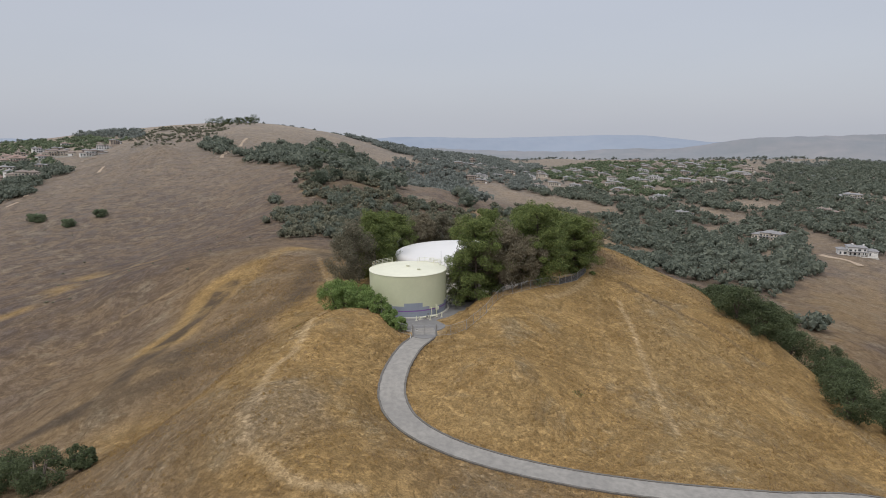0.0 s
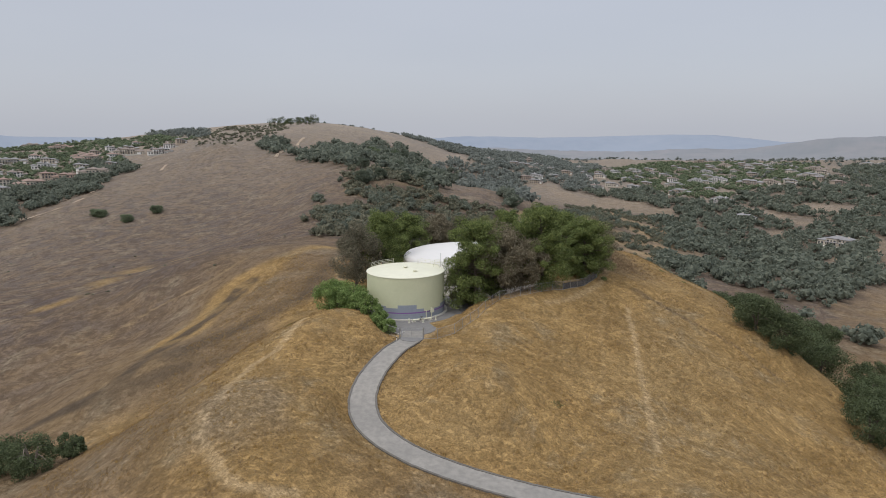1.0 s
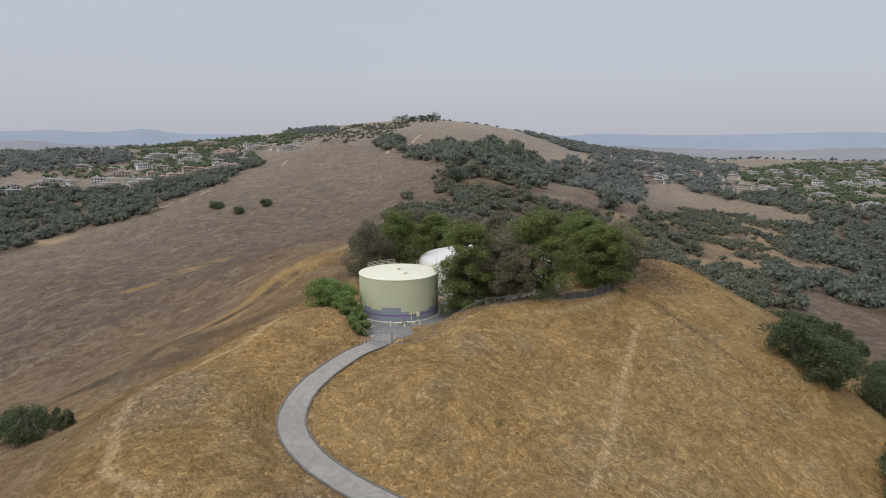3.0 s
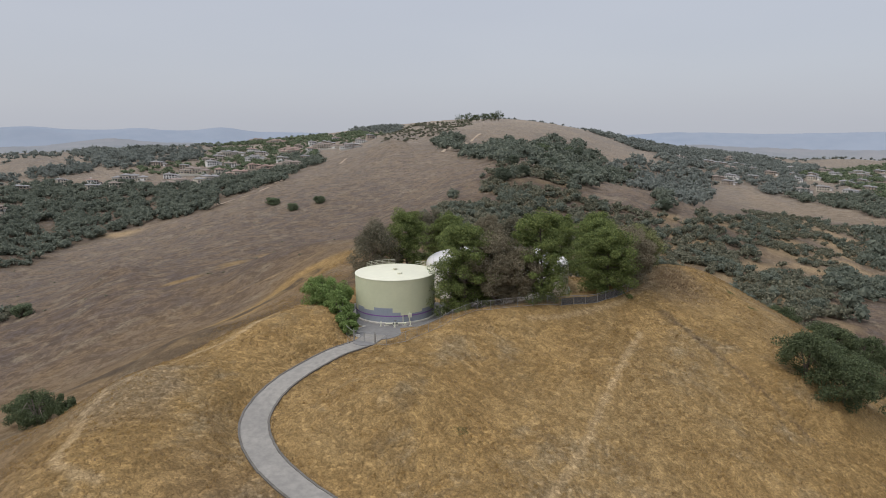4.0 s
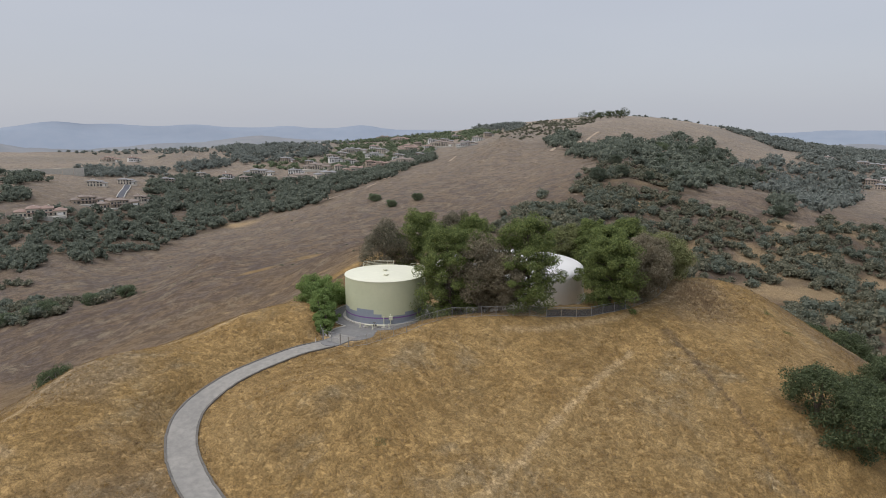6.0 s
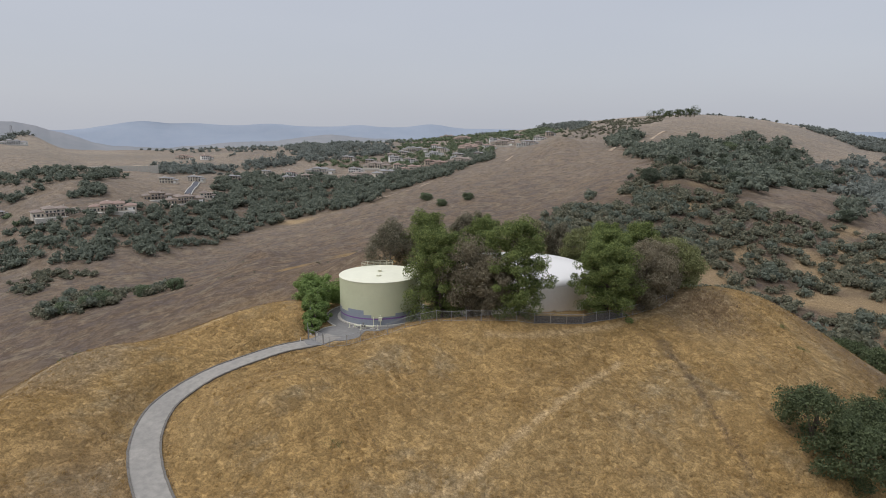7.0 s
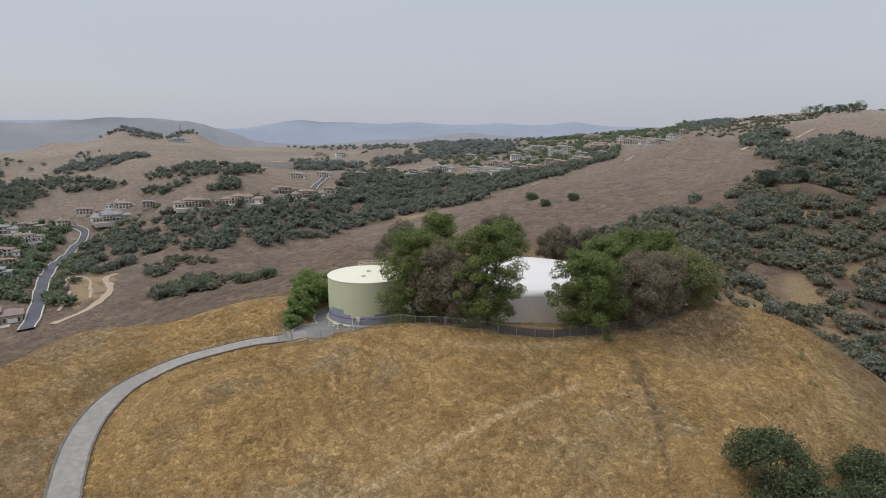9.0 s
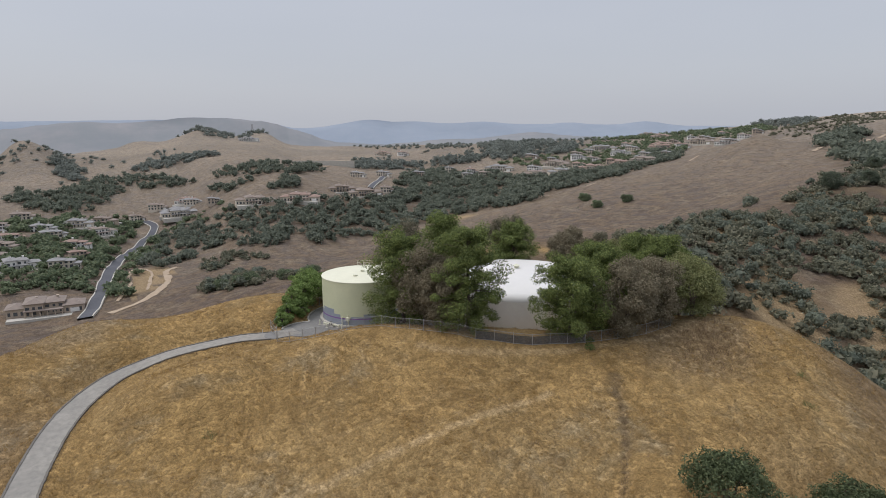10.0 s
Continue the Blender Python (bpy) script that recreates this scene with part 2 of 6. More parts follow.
def spaced(points, step):
    """A smooth line through points, cut into even steps."""
    p = np.array(points, float)
    d = np.r_[0, np.cumsum(np.linalg.norm(np.diff(p, axis=0), axis=1))]
    q = []
    for i in range(len(p) - 1):
        a, b, c, e = p[max(i - 1, 0)], p[i], p[i + 1], p[min(i + 2, len(p) - 1)]
        for t in np.linspace(0, 1, max(2, int((d[i + 1] - d[i]) / step)), endpoint=False):
            q.append(0.5 * (2 * b + (c - a) * t + (2 * a - 5 * b + 4 * c - e) * t * t + (3 * b - a - 3 * c + e) * t ** 3))
    return np.array(q + [p[-1]])


def smooth(a, b, x):
    t = np.clip((x - a) / (b - a), 0, 1)
    return t * t * (3 - 2 * t)


def warp(x, y):
    """Distances shrink away from the middle, so that far swells are broad and near ones are small."""
    dx, dy = x - MIDDLE[0], y - MIDDLE[1]
    r = np.hypot(dx, dy) + 1e-9
    k = np.arcsinh(r / 60) / r
    return dx * k, dy * k


ROAD_LINE = spaced(ROAD, 0.8)


def near_line(x, y, line, reach):
    """Distance to a line and the line's height there, for points within reach."""
    d, z = np.full(x.shape, 1e9), np.zeros(x.shape)
    lo, hi = line.min(0), line.max(0)
    m = (x > lo[0] - reach) & (x < hi[0] + reach) & (y > lo[1] - reach) & (y < hi[1] + reach)
    if m.any():
        dd = np.hypot(x[m][:, None] - line[None, :, 0], y[m][:, None] - line[None, :, 1])
        k = dd.argmin(1)
        d[m], z[m] = dd[np.arange(len(k)), k], line[k, 2]
    return d, z


def height(x, y, detail=True):
    """The ground's height at x, y (arrays or numbers)."""
    x, y = np.atleast_1d(np.asarray(x, float)), np.atleast_1d(np.asarray(y, float))
    u, v = warp(x, y)
    z = np.full(x.shape, BASE)
    for sx, sy, h, r in SWELLS:
        a, b = warp(np.float64(sx), np.float64(sy))
        z = z + h * np.exp(-((u - a) ** 2 + (v - b) ** 2) / (2 * r * r))
    far = np.hypot(x - MIDDLE[0], y - MIDDLE[1])
    if detail:   # rills and hummocks, broader with distance
        z = z + 0.10 * np.sin(0.9 * x + 1.3 * np.sin(0.31 * y)) * np.sin(0.7 * y + 1.1 * np.sin(0.23 * x))
        z = z + smooth(60, 250, far) * 1.2 * np.sin(0.09 * x + 1.7 * np.sin(0.031 * y)) * np.sin(0.07 * y + 1.9 * np.sin(0.043 * x))
    z = z + (-85.0 - z) * 0.9 * smooth(1480, 2100, far)   # the country falls away beyond the near hills
    flat = np.min([np.hypot(x - a, y - b) - r for a, b, r in YARD], axis=0)
    z = z + (YARD_Z - z) * smooth(3.5, 0, flat)
    d, rz = near_line(x, y, ROAD_LINE, 9)
    z = z + (rz - 0.10 - z) * smooth(6.0, 2.6, d)
    return z


def ground_z(x, y):
    return float(height(x, y)[0])


# ---- things: helpers ----
def mesh_of(name, bm, material):
    me = bpy.data.meshes.new(name)
    bm.to_mesh(me)
    bm.free()
    me.materials.append(material)
    return me


def part(name, bm, material, parent=None, label=""):
    """Links a bmesh as one mesh object, under a thing or a part."""
    ob = new(name, mesh_of(name, bm, material) if isinstance(bm, bmesh.types.BMesh) else bm)
    ob.parent = parent
    return tagged(ob, label)


def thing(name, label, category, group="", at=(0, 0, 0), turn=0.0):
    ob = new(name)
    ob.location, ob.rotation_euler = at, (0, 0, turn)
    return tagged(ob, label, category, group)


def mesh_from(name, verts, faces, material, shade=False):
    me = bpy.data.meshes.new(name)
    me.from_pydata(verts, [], faces)
    me.materials.append(material)
    if shade:
        me.shade_smooth()
    me.update()
    return me


def box(bm, x0, y0, z0, x1, y1, z1, bevel=0.0):
    r = bmesh.ops.create_cube(bm, size=1)
    for v in r["verts"]:
        v.co = Vector(((x0 + x1) / 2 + v.co.x * (x1 - x0), (y0 + y1) / 2 + v.co.y * (y1 - y0), (z0 + z1) / 2 + v.co.z * (z1 - z0)))
    if bevel:
        bmesh.ops.bevel(bm, geom=list({e for v in r["verts"] for e in v.link_edges}), offset=bevel, segments=2, affect="EDGES")
    return r["verts"]


def tube(bm, a, b, r, sides=8, r2=None):
    """A round bar from a to b."""
    a, b = Vector(a), Vector(b)
    d = b - a
    c = bmesh.ops.create_cone(bm, cap_ends=True, segments=sides, radius1=r, radius2=r if r2 is None else r2, depth=d.length)
    m = Matrix.Translation((a + b) / 2) @ d.to_track_quat("Z", "Y").to_matrix().to_4x4()
    for v in c["verts"]:
        v.co = m @ v.co
    return c["verts"]


def lathe(bm, profile, sides=96, start=0.0, end=2 * math.pi, closed=True):
    """Turns a profile of (radius, z) round the z axis."""
    n = sides if closed else sides + 1
    rings = [[bm.verts.new((r * math.cos(start + (end - start) * k / sides), r * math.sin(start + (end - start) * k / sides), z)) for k in range(n)] for r, z in profile]
    for a, b in zip(rings, rings[1:]):
        for k in range(sides):
            j = (k + 1) % n
            bm.faces.new((a[k], a[j], b[j], b[k]))
    return rings


# ---- setting: ground, road, yard ----
def spread(lo, hi, step, limit, growth):
    mid = list(np.arange(lo, hi + step / 2, step))
    out, s = [], step
    up, down = [hi], [lo]
    while up[-1] < limit:
        s *= growth
        up.append(up[-1] + s)
        down.append(down[-1] - s)
    return np.array(down[:0:-1] + mid + up[1:])


def build_ground(material):
    xs, ys = spread(-62, 96, 0.62, 5200, 1.05), spread(62, 206, 0.62, 5200, 1.05)
    gx, gy = np.meshgrid(xs, ys)
    z = height(gx.ravel(), gy.ravel())
    co = np.stack([gx.ravel(), gy.ravel(), z], 1)
    nx, ny = len(xs), len(ys)
    i = np.arange(nx * ny).reshape(ny, nx)
    quads = np.stack([i[:-1, :-1], i[:-1, 1:], i[1:, 1:], i[1:, :-1]], -1).reshape(-1, 4)
    me = bpy.data.meshes.new("ground")
    me.from_pydata(co.tolist(), [], quads.tolist())
    me.materials.append(material)
    me.shade_smooth()
    land = me.attributes.new("land", "FLOAT_COLOR", "POINT")
    land.data.foreach_set("color", land_cover(co[:, 0], co[:, 1], z).astype(np.float32).ravel())
    ob = new("ground", me)
    return tagged(ob, "rolling hills of dry golden and brown grass", "ground", kind="structure")


# ---- plan of the land ----
# Woods: density and outline in the plan.
WOODS = {
    "hill_band": (0.9, [(-220, 687), (-232, 843), (-214, 842), (-164, 798), (-183, 951), (-163, 946), (-145, 838), (-159, 980), (-144, 1018), (-127, 930), (-117, 984), (-106, 908), (-122, 774), (-117, 533), (-180, 618)]),
    "ridge_oaks": (0.85, [(-87, 417), (-97, 479), (-93, 522), (-81, 512), (-101, 664), (-104, 816), (-110, 904), (-97, 935), (-86, 828), (-62, 957), (-51, 878), (-35, 489), (-29, 432), (-43, 423), (-72, 425)]),
    "ridge_scrub": (0.85, [(-71, 278), (-85, 355), (-85, 383), (-76, 397), (-71, 416), (-50, 405), (-28, 425), (-27, 405), (-47, 381), (-56, 340), (-51, 298), (-59, 275)]),
    "trail_clump": (0.9, [(-311, 824), (-313, 866), (-295, 866), (-273, 836), (-230, 691), (-249, 706)]),
    "hill_scrub": (0.14, [(-584, 1180), (-515, 1151), (-495, 1267), (-430, 1228), (-353, 1089), (-327, 905), (-356, 883), (-413, 870)]),
    "hill_cap": (0.8, [(-688, 1220), (-707, 1311), (-675, 1325), (-647, 1312), (-562, 1227), (-469, 1023), (-593, 1188), (-652, 1173)]),
    "west_edge_wood": (0.9, [(-381, 552), (-459, 668), (-451, 688), (-529, 791), (-495, 777), (-462, 749), (-437, 745), (-404, 689), (-405, 654), (-388, 599)]),
    "canyon_wood": (0.95, [(-394, 247), (-532, 316), (-556, 345), (-531, 349), (-540, 378), (-559, 412), (-632, 448), (-706, 498), (-717, 540), (-702, 554), (-657, 550), (-616, 568), (-551, 563), (-540, 606), (-530, 630), (-524, 661), (-477, 652), (-434, 671), (-491, 752), (-444, 750), (-388, 672), (-403, 645), (-344, 535), (-365, 509), (-377, 485), (-348, 455), (-380, 449), (-411, 433), (-429, 403), (-426, 368), (-403, 331), (-400, 295), (-395, 269)]),
    "tree_row": (0.85, [(-792, 580), (-779, 603), (-799, 654), (-779, 668), (-731, 631), (-719, 566), (-752, 553)]),
    "tree_row_two": (0.8, [(-759, 430), (-876, 487), (-852, 500), (-820, 509), (-836, 554), (-791, 569), (-743, 538), (-730, 483), (-732, 438)]),
    "plateau_grove": (0.75, [(-994, 796), (-1068, 895), (-966, 893), (-858, 878), (-724, 835), (-647, 757), (-658, 694), (-706, 651), (-760, 659), (-851, 723)]),
    "town_gardens": (0.45, [(-679, 621), (-669, 673), (-639, 728), (-767, 912), (-699, 934), (-582, 906), (-455, 766), (-475, 725), (-527, 664), (-581, 646)]),
    "plateau_gardens": (0.4, [(-929, 942), (-868, 1028), (-861, 1169), (-692, 1183), (-606, 1177), (-448, 937), (-501, 934), (-587, 922), (-749, 983), (-856, 978)]),
    "street_gardens": (0.95, [(-351, 41), (-590, 22), (-618, 36), (-621, 55), (-647, 77), (-656, 105), (-665, 137), (-644, 146), (-557, 124), (-484, 107), (-396, 95), (-336, 90)]),
    "side_wood": (0.85, [(-734, 10), (-812, 24), (-769, 50), (-833, 88), (-883, 105), (-890, 155), (-778, 211), (-736, 221), (-763, 192), (-807, 149), (-760, 119), (-679, 93), (-633, 54), (-711, 27)]),
    "ravine_wood": (0.85, [(-1060, 62), (-1028, 76), (-934, 92), (-871, 96), (-831, 66), (-913, 59), (-1005, 50)]),
    "hedge_line": (0.85, [(-916, 157), (-950, 178), (-959, 218), (-923, 271), (-884, 264), (-873, 216), (-889, 168)]),
    "hill_top_trees": (0.28, [(-1295, 246), (-1295, 285), (-1271, 359), (-1358, 447), (-1277, 478), (-1260, 438), (-1137, 345), (-1090, 290), (-1360, 267)]),
    "plateau_band": (0.85, [(-737, 234), (-737, 263), (-728, 321), (-759, 381), (-696, 369), (-646, 323), (-648, 283), (-681, 251)]),
    "tree_clump": (0.95, [(-635, 245), (-653, 259), (-622, 263), (-609, 251)]),
    "tree_clump_two": (0.95, [(-582, 266), (-626, 305), (-602, 313), (-571, 300), (-561, 272)]),
    "tree_clump_three": (0.9, [(-692, 222), (-665, 240), (-608, 243), (-632, 226)]),
    "villa_slope": (0.75, [(-565, 157), (-579, 181), (-550, 220), (-550, 237), (-503, 266), (-533, 324), (-518, 372), (-542, 399), (-659, 478), (-699, 550), (-444, 408), (-401, 324), (-411, 280), (-397, 235), (-397, 202), (-463, 176), (-411, 141), (-442, 122), (-514, 126), (-531, 147)]),
    "villa_gardens": (0.6, [(-609, 159), (-630, 182), (-594, 204), (-601, 220), (-543, 222), (-562, 192), (-563, 160)]),
    "slope_bushes": (0.85, [(-356, 160), (-423, 175), (-399, 192), (-375, 213), (-364, 212), (-373, 187), (-335, 168)]),
    "slope_bushes_low": (0.85, [(-266, 143), (-284, 157), (-324, 181), (-311, 192), (-236, 176), (-239, 164), (-250, 151)]),
    "slope_bushes_high": (0.85, [(-233, 183), (-312, 208), (-274, 205), (-276, 216), (-231, 202), (-235, 193)]),
    "ridge_line_wood": (0.9, [(0, 1448), (78, 1527), (157, 1522), (208, 1446), (202, 1305), (123, 1194), (44, 1074), (0, 1151)]),
    "east_town_gardens": (0.55, [(13, 1316), (85, 1280), (202, 1305), (351, 1516), (421, 1459), (526, 1460), (634, 1368), (512, 1076), (466, 1048), (402, 1021), (294, 885), (242, 897), (228, 1051), (184, 1186), (76, 1133)]),
    "valley_wood": (0.85, [(126, 974), (222, 1019), (238, 881), (285, 856), (394, 1000), (504, 1058), (657, 1276), (670, 1150), (793, 1305), (856, 1253), (352, 503), (358, 552), (383, 647), (379, 689), (258, 430), (213, 402), (208, 436), (191, 475), (160, 473), (125, 456), (166, 633), (160, 681), (218, 747)]),
    "hill_band_two": (0.85, [(-201, 664), (-235, 838), (-216, 833), (-167, 804), (-161, 870), (-185, 991), (-169, 978), (-143, 888), (-160, 1032), (-145, 1019), (-126, 968), (-110, 947), (-105, 891), (-111, 721), (-115, 596), (-145, 577)]),
    "ridge_oaks_two": (0.85, [(-87, 420), (-101, 471), (-103, 504), (-94, 535), (-97, 590), (-80, 572), (-122, 761), (-74, 592), (-88, 727), (-33, 492), (-43, 448), (-63, 440), (-74, 417)]),
    "ridge_scrub_two": (0.85, [(-95, 350), (-95, 390), (-81, 404), (-57, 424), (-30, 451), (-22, 444), (-3, 441), (-6, 417), (-18, 404), (-43, 381), (-59, 362), (-75, 330)]),
    "great_oak": (1.0, [(9, 500), (9, 524), (14, 575), (24, 520), (25, 485), (17, 477)]),
    "ridge_wood": (0.7, [(-211, 1330), (-163, 1414), (-73, 1396), (15, 1527), (62, 1576), (193, 1559), (152, 998), (114, 978), (69, 1044), (41, 1037), (39, 837), (31, 528), (-3, 774), (-52, 736), (-43, 565), (-94, 880), (-71, 1049), (-47, 1010), (-47, 1162), (-88, 1163)]),
    "bank_scrub": (0.5, [(-4, 455), (9, 462), (25, 480), (36, 471), (64, 584), (80, 605), (135, 764), (118, 543), (92, 484), (79, 477), (57, 448), (32, 427), (16, 401), (4, 409)]),
    "back_scrub_two": (0.8, [(-92, 340), (-97, 360), (-101, 394), (-116, 423), (-94, 408), (-78, 407), (-68, 408), (-101, 458), (-109, 482), (-115, 517), (-101, 538), (-3, 354), (-14, 273), (-37, 292), (-54, 297)]),
    "north_bank": (0.8, [(-74, 328), (-93, 383), (-83, 407), (-101, 456), (-102, 526), (-81, 546), (-28, 450), (30, 470), (64, 467), (111, 450), (112, 336), (105, 290), (85, 250), (62, 236), (40, 226), (14, 228), (-14, 236), (-40, 262), (-52, 296)]),
    "north_east_wood": (0.65, [(12, 362), (35, 437), (40, 528), (67, 586), (126, 640), (102, 325), (88, 311), (68, 330), (45, 346), (21, 353)]),
    "valley_scrub": (0.7, [(83, 716), (110, 740), (154, 716), (196, 715), (216, 693), (167, 506), (113, 402), (86, 393), (65, 429), (68, 519)]),
    "street_gardens_two": (0.95, [(-305, 113), (-298, 97), (-440, 107), (-542, 131), (-597, 152), (-519, 150), (-442, 126), (-358, 115)]),
    "foot_scrub": (0.85, [(47, 199), (38, 391), (66, 430), (111, 449), (101, 328), (87, 309), (73, 323), (56, 353), (40, 354)]),
    "far_east_wood": (0.85, [(678, 1223), (890, 1303), (624, 908), (520, 932)]),
    "foot_oaks": (0.7, [(186, 466), (224, 460), (240, 425), (230, 403), (200, 360), (180, 335), (158, 345), (150, 372)]),
    "bank_oaks": (0.4, [(150, 250), (175, 262), (195, 300), (180, 320), (150, 300), (135, 262)]),
    "east_foot_wood": (0.8, [(118, 482), (174, 470), (182, 394), (150, 349), (129, 395), (110, 330)]),
}
# Open grass inside the woods.
CLEARINGS = {
    "grass_hill": [(80, 960), (101, 976), (120, 935), (156, 910), (190, 835), (217, 752), (178, 722), (138, 772), (91, 768), (74, 880)],
    "grass_tongue": [(40, 1009), (60, 1046), (101, 997), (103, 938), (79, 942)],
    "field": [(394, 886), (458, 860), (430, 811), (383, 826)],
    "field_two": [(430, 795), (456, 782), (434, 749), (420, 765)],
    "lawn": [(378, 688), (378, 644), (358, 553), (312, 526), (345, 616)],
    "grass_strip": [(298, 857), (343, 854), (377, 781), (344, 747), (333, 810)],
    "dry_patch": [(294, 746), (341, 748), (310, 713), (292, 723)],
    "dry_patch_two": [(290, 576), (296, 563), (247, 464), (251, 491)],
    "estate_ground": [(310, 522), (338, 486), (298, 452), (288, 477)],
    "lower_meadow": [(137, 560), (158, 527), (185, 524), (194, 446), (165, 466), (126, 463)],
    "east_gold": [(211, 380), (271, 434), (330, 470), (302, 429), (250, 330), (182, 254), (160, 250), (162, 300), (175, 330)],
    "scrub_gap": [(79, 453), (109, 422), (113, 476), (85, 491)],
    "scrub_gap_three": [(30, 330), (52, 338), (60, 362), (40, 358)],
    "east_hills": [(199, 347), (302, 429), (196, 273), (186, 286)],
}
# Trails and streets: width and line.
TRAILS = {
    "street": (9, [(-266, 87), (-311, 94), (-376, 101), (-467, 114), (-551, 136), (-597, 150), (-625, 154), (-646, 147)]),
    "upper_street": (8, [(-585, 388), (-629, 417), (-673, 445), (-708, 458)]),
    "loop_trail": (2.4, [(-300, 104), (-320, 109), (-356, 115), (-373, 114), (-412, 120), (-403, 131), (-357, 127), (-314, 122)]),
    "bare_track": (5.5, [(-411, 151), (-399, 142), (-380, 140), (-352, 138), (-313, 131), (-290, 117), (-268, 99)]),
    "ridge_trail": (3.4, [(-228, 668), (-236, 700), (-244, 735), (-251, 769), (-257, 821), (-267, 869), (-269, 896)]),
    "west_trail": (4.0, [(-360, 471), (-355, 484), (-351, 502), (-344, 519)]),
    "west_trail_two": (4.0, [(-346, 533), (-363, 563), (-369, 578)]),
    "west_trail_three": (3.5, [(-343, 643), (-347, 662)]),
    "town_path": (5, [(-473, 748), (-448, 743), (-440, 773), (-422, 795)]),
    "estate_drive": (5, [(309, 519), (312, 502), (315, 476)]),
    "spur_track": (1.8, [(-28, 146), (-27, 116), (-30, 107), (-28, 92), (-29, 87), (-27, 82), (-23, 77), (-17, 70), (-10, 70)]),
    "knoll_diagonal": (1.1, [(31, 112), (34, 126), (35, 140), (38, 154), (37, 166)]),
    "saddle_track": (1.6, [(-41, 208), (-36, 189), (-32, 176)]),
    "knoll_track": (1.4, [(44, 156), (43, 149), (42.5, 141), (41.5, 130), (41, 122), (40, 111), (39, 100)]),
    "fence_track": (1.7, [(24, 143), (28, 147), (32, 153), (36, 160), (39, 167), (41, 175), (43, 184), (42, 192)]),
    "rill": (1.5, [(48, 166), (53, 163), (58, 159), (62, 155), (66, 151), (71, 147), (76, 144)]),
    "slope_line": (1.2, [(-114, 178), (-106, 198), (-86, 209), (-78, 220)]),
    "drainage": (6.5, [(-92, 124), (-85, 129), (-76, 132), (-73, 140), (-74, 162), (-70, 176), (-68, 196)]),
    "drainage_two": (16, [(-62, 145), (-52, 152), (-43, 162), (-39, 179), (-39, 215)]),
    "drainage_three": (6, [(-160, 208), (-151, 211), (-135, 217), (-117, 221), (-97, 225), (-87, 255), (-66, 282)]),
    "drainage_four": (7, [(-72, 129), (-66, 133), (-59, 136), (-48, 135)]),
    "golden_spur": (9, [(-74, 168), (-72, 193), (-65, 203), (-58, 212), (-50, 227)]),
    "golden_rib": (9, [(-159, 223), (-154, 234), (-156, 255), (-169, 307), (-136, 279)]),
    "hill_road": (4, [(-754, 377), (-740, 382), (-789, 422), (-853, 473), (-881, 465), (-830, 405)]),
}
EAST_HOUSES = [
    (-14, 1149, 12, 91), (28, 1166, 22, 89), (48, 1179, 23, 88), (64, 1072, 19, 87), (74, 1217, 21, 87), (96, 1192, 13, 86),
    (122, 1179, 19, 84), (156, 1143, 16, 82), (156, 1194, 15, 83), (183, 1060, 21, 80), (184, 1214, 17, 82), (209, 1011, 20, 79),
    (219, 1124, 18, 79), (219, 1245, 20, 80), (237, 1048, 21, 77), (254, 923, 28, 75), (254, 1263, 22, 79), (268, 1008, 24, 75),
    (287, 1277, 21, 77), (294, 870, 27, 72), (295, 783, 19, 70), (306, 956, 16, 73), (312, 1050, 25, 74), (332, 640, 55, 63),
]
EAST_HOUSES_MORE = [
    (340, 521, 22, 56), (343, 1256, 18, 75), (350, 1069, 24, 72), (380, 1303, 21, 74), (386, 1111, 16, 71), (390, 1044, 31, 70),
    (404, 1280, 19, 73), (419, 1042, 22, 68), (435, 1463, 27, 73), (443, 744, 23, 59), (446, 1339, 27, 72), (454, 1054, 18, 67),
    (488, 1366, 25, 70), (508, 1340, 30, 69), (509, 1113, 43, 65), (528, 827, 38, 57), (543, 1348, 28, 68), (562, 1214, 30, 65),
    (666, 1247, 22, 62), (680, 1232, 17, 61),
]
WEST_HOUSES = [
    (-1130, 371, 38, 167), (-684, 165, 18, 174), (-660, 195, 25, 170), (-653, 140, 15, 176), (-651, 199, 18, 171), (-631, 182, 32, 172),
    (-630, 107, 24, 178), (-626, 181, 38, 170), (-605, 215, 13, 168), (-596, 84, 29, -179), (-578, 102, 23, 178), (-566, 346, 23, 157),
    (-566, 401, 14, 153), (-554, 58, 18, -177), (-551, 367, 33, 155), (-535, 242, 49, 164), (-519, 284, 38, 160), (-495, 84, 20, -179),
    (-444, 85, 15, -179), (-416, 46, 28, -174), (-300, 68, 44, -176),
]
NORTH_WEST_HOUSES = [
    (-932, 559, 22, 154), (-923, 593, 18, 152), (-846, 1114, 30, 127), (-715, 1009, 31, 125), (-658, 679, 21, 138), (-643, 794, 26, 133),
    (-638, 801, 45, 129), (-603, 583, 34, 140), (-574, 658, 39, 135), (-568, 988, 20, 120), (-563, 763, 26, 130), (-559, 843, 45, 124),
    (-536, 596, 41, 137), (-533, 812, 35, 127), (-530, 896, 24, 124), (-506, 857, 30, 121), (-498, 607, 31, 134), (-486, 645, 32, 132),
    (-472, 908, 18, 118), (-469, 674, 29, 130), (-464, 923, 16, 117), (-460, 851, 29, 119), (-453, 856, 21, 122), (-438, 682, 36, 127),
]



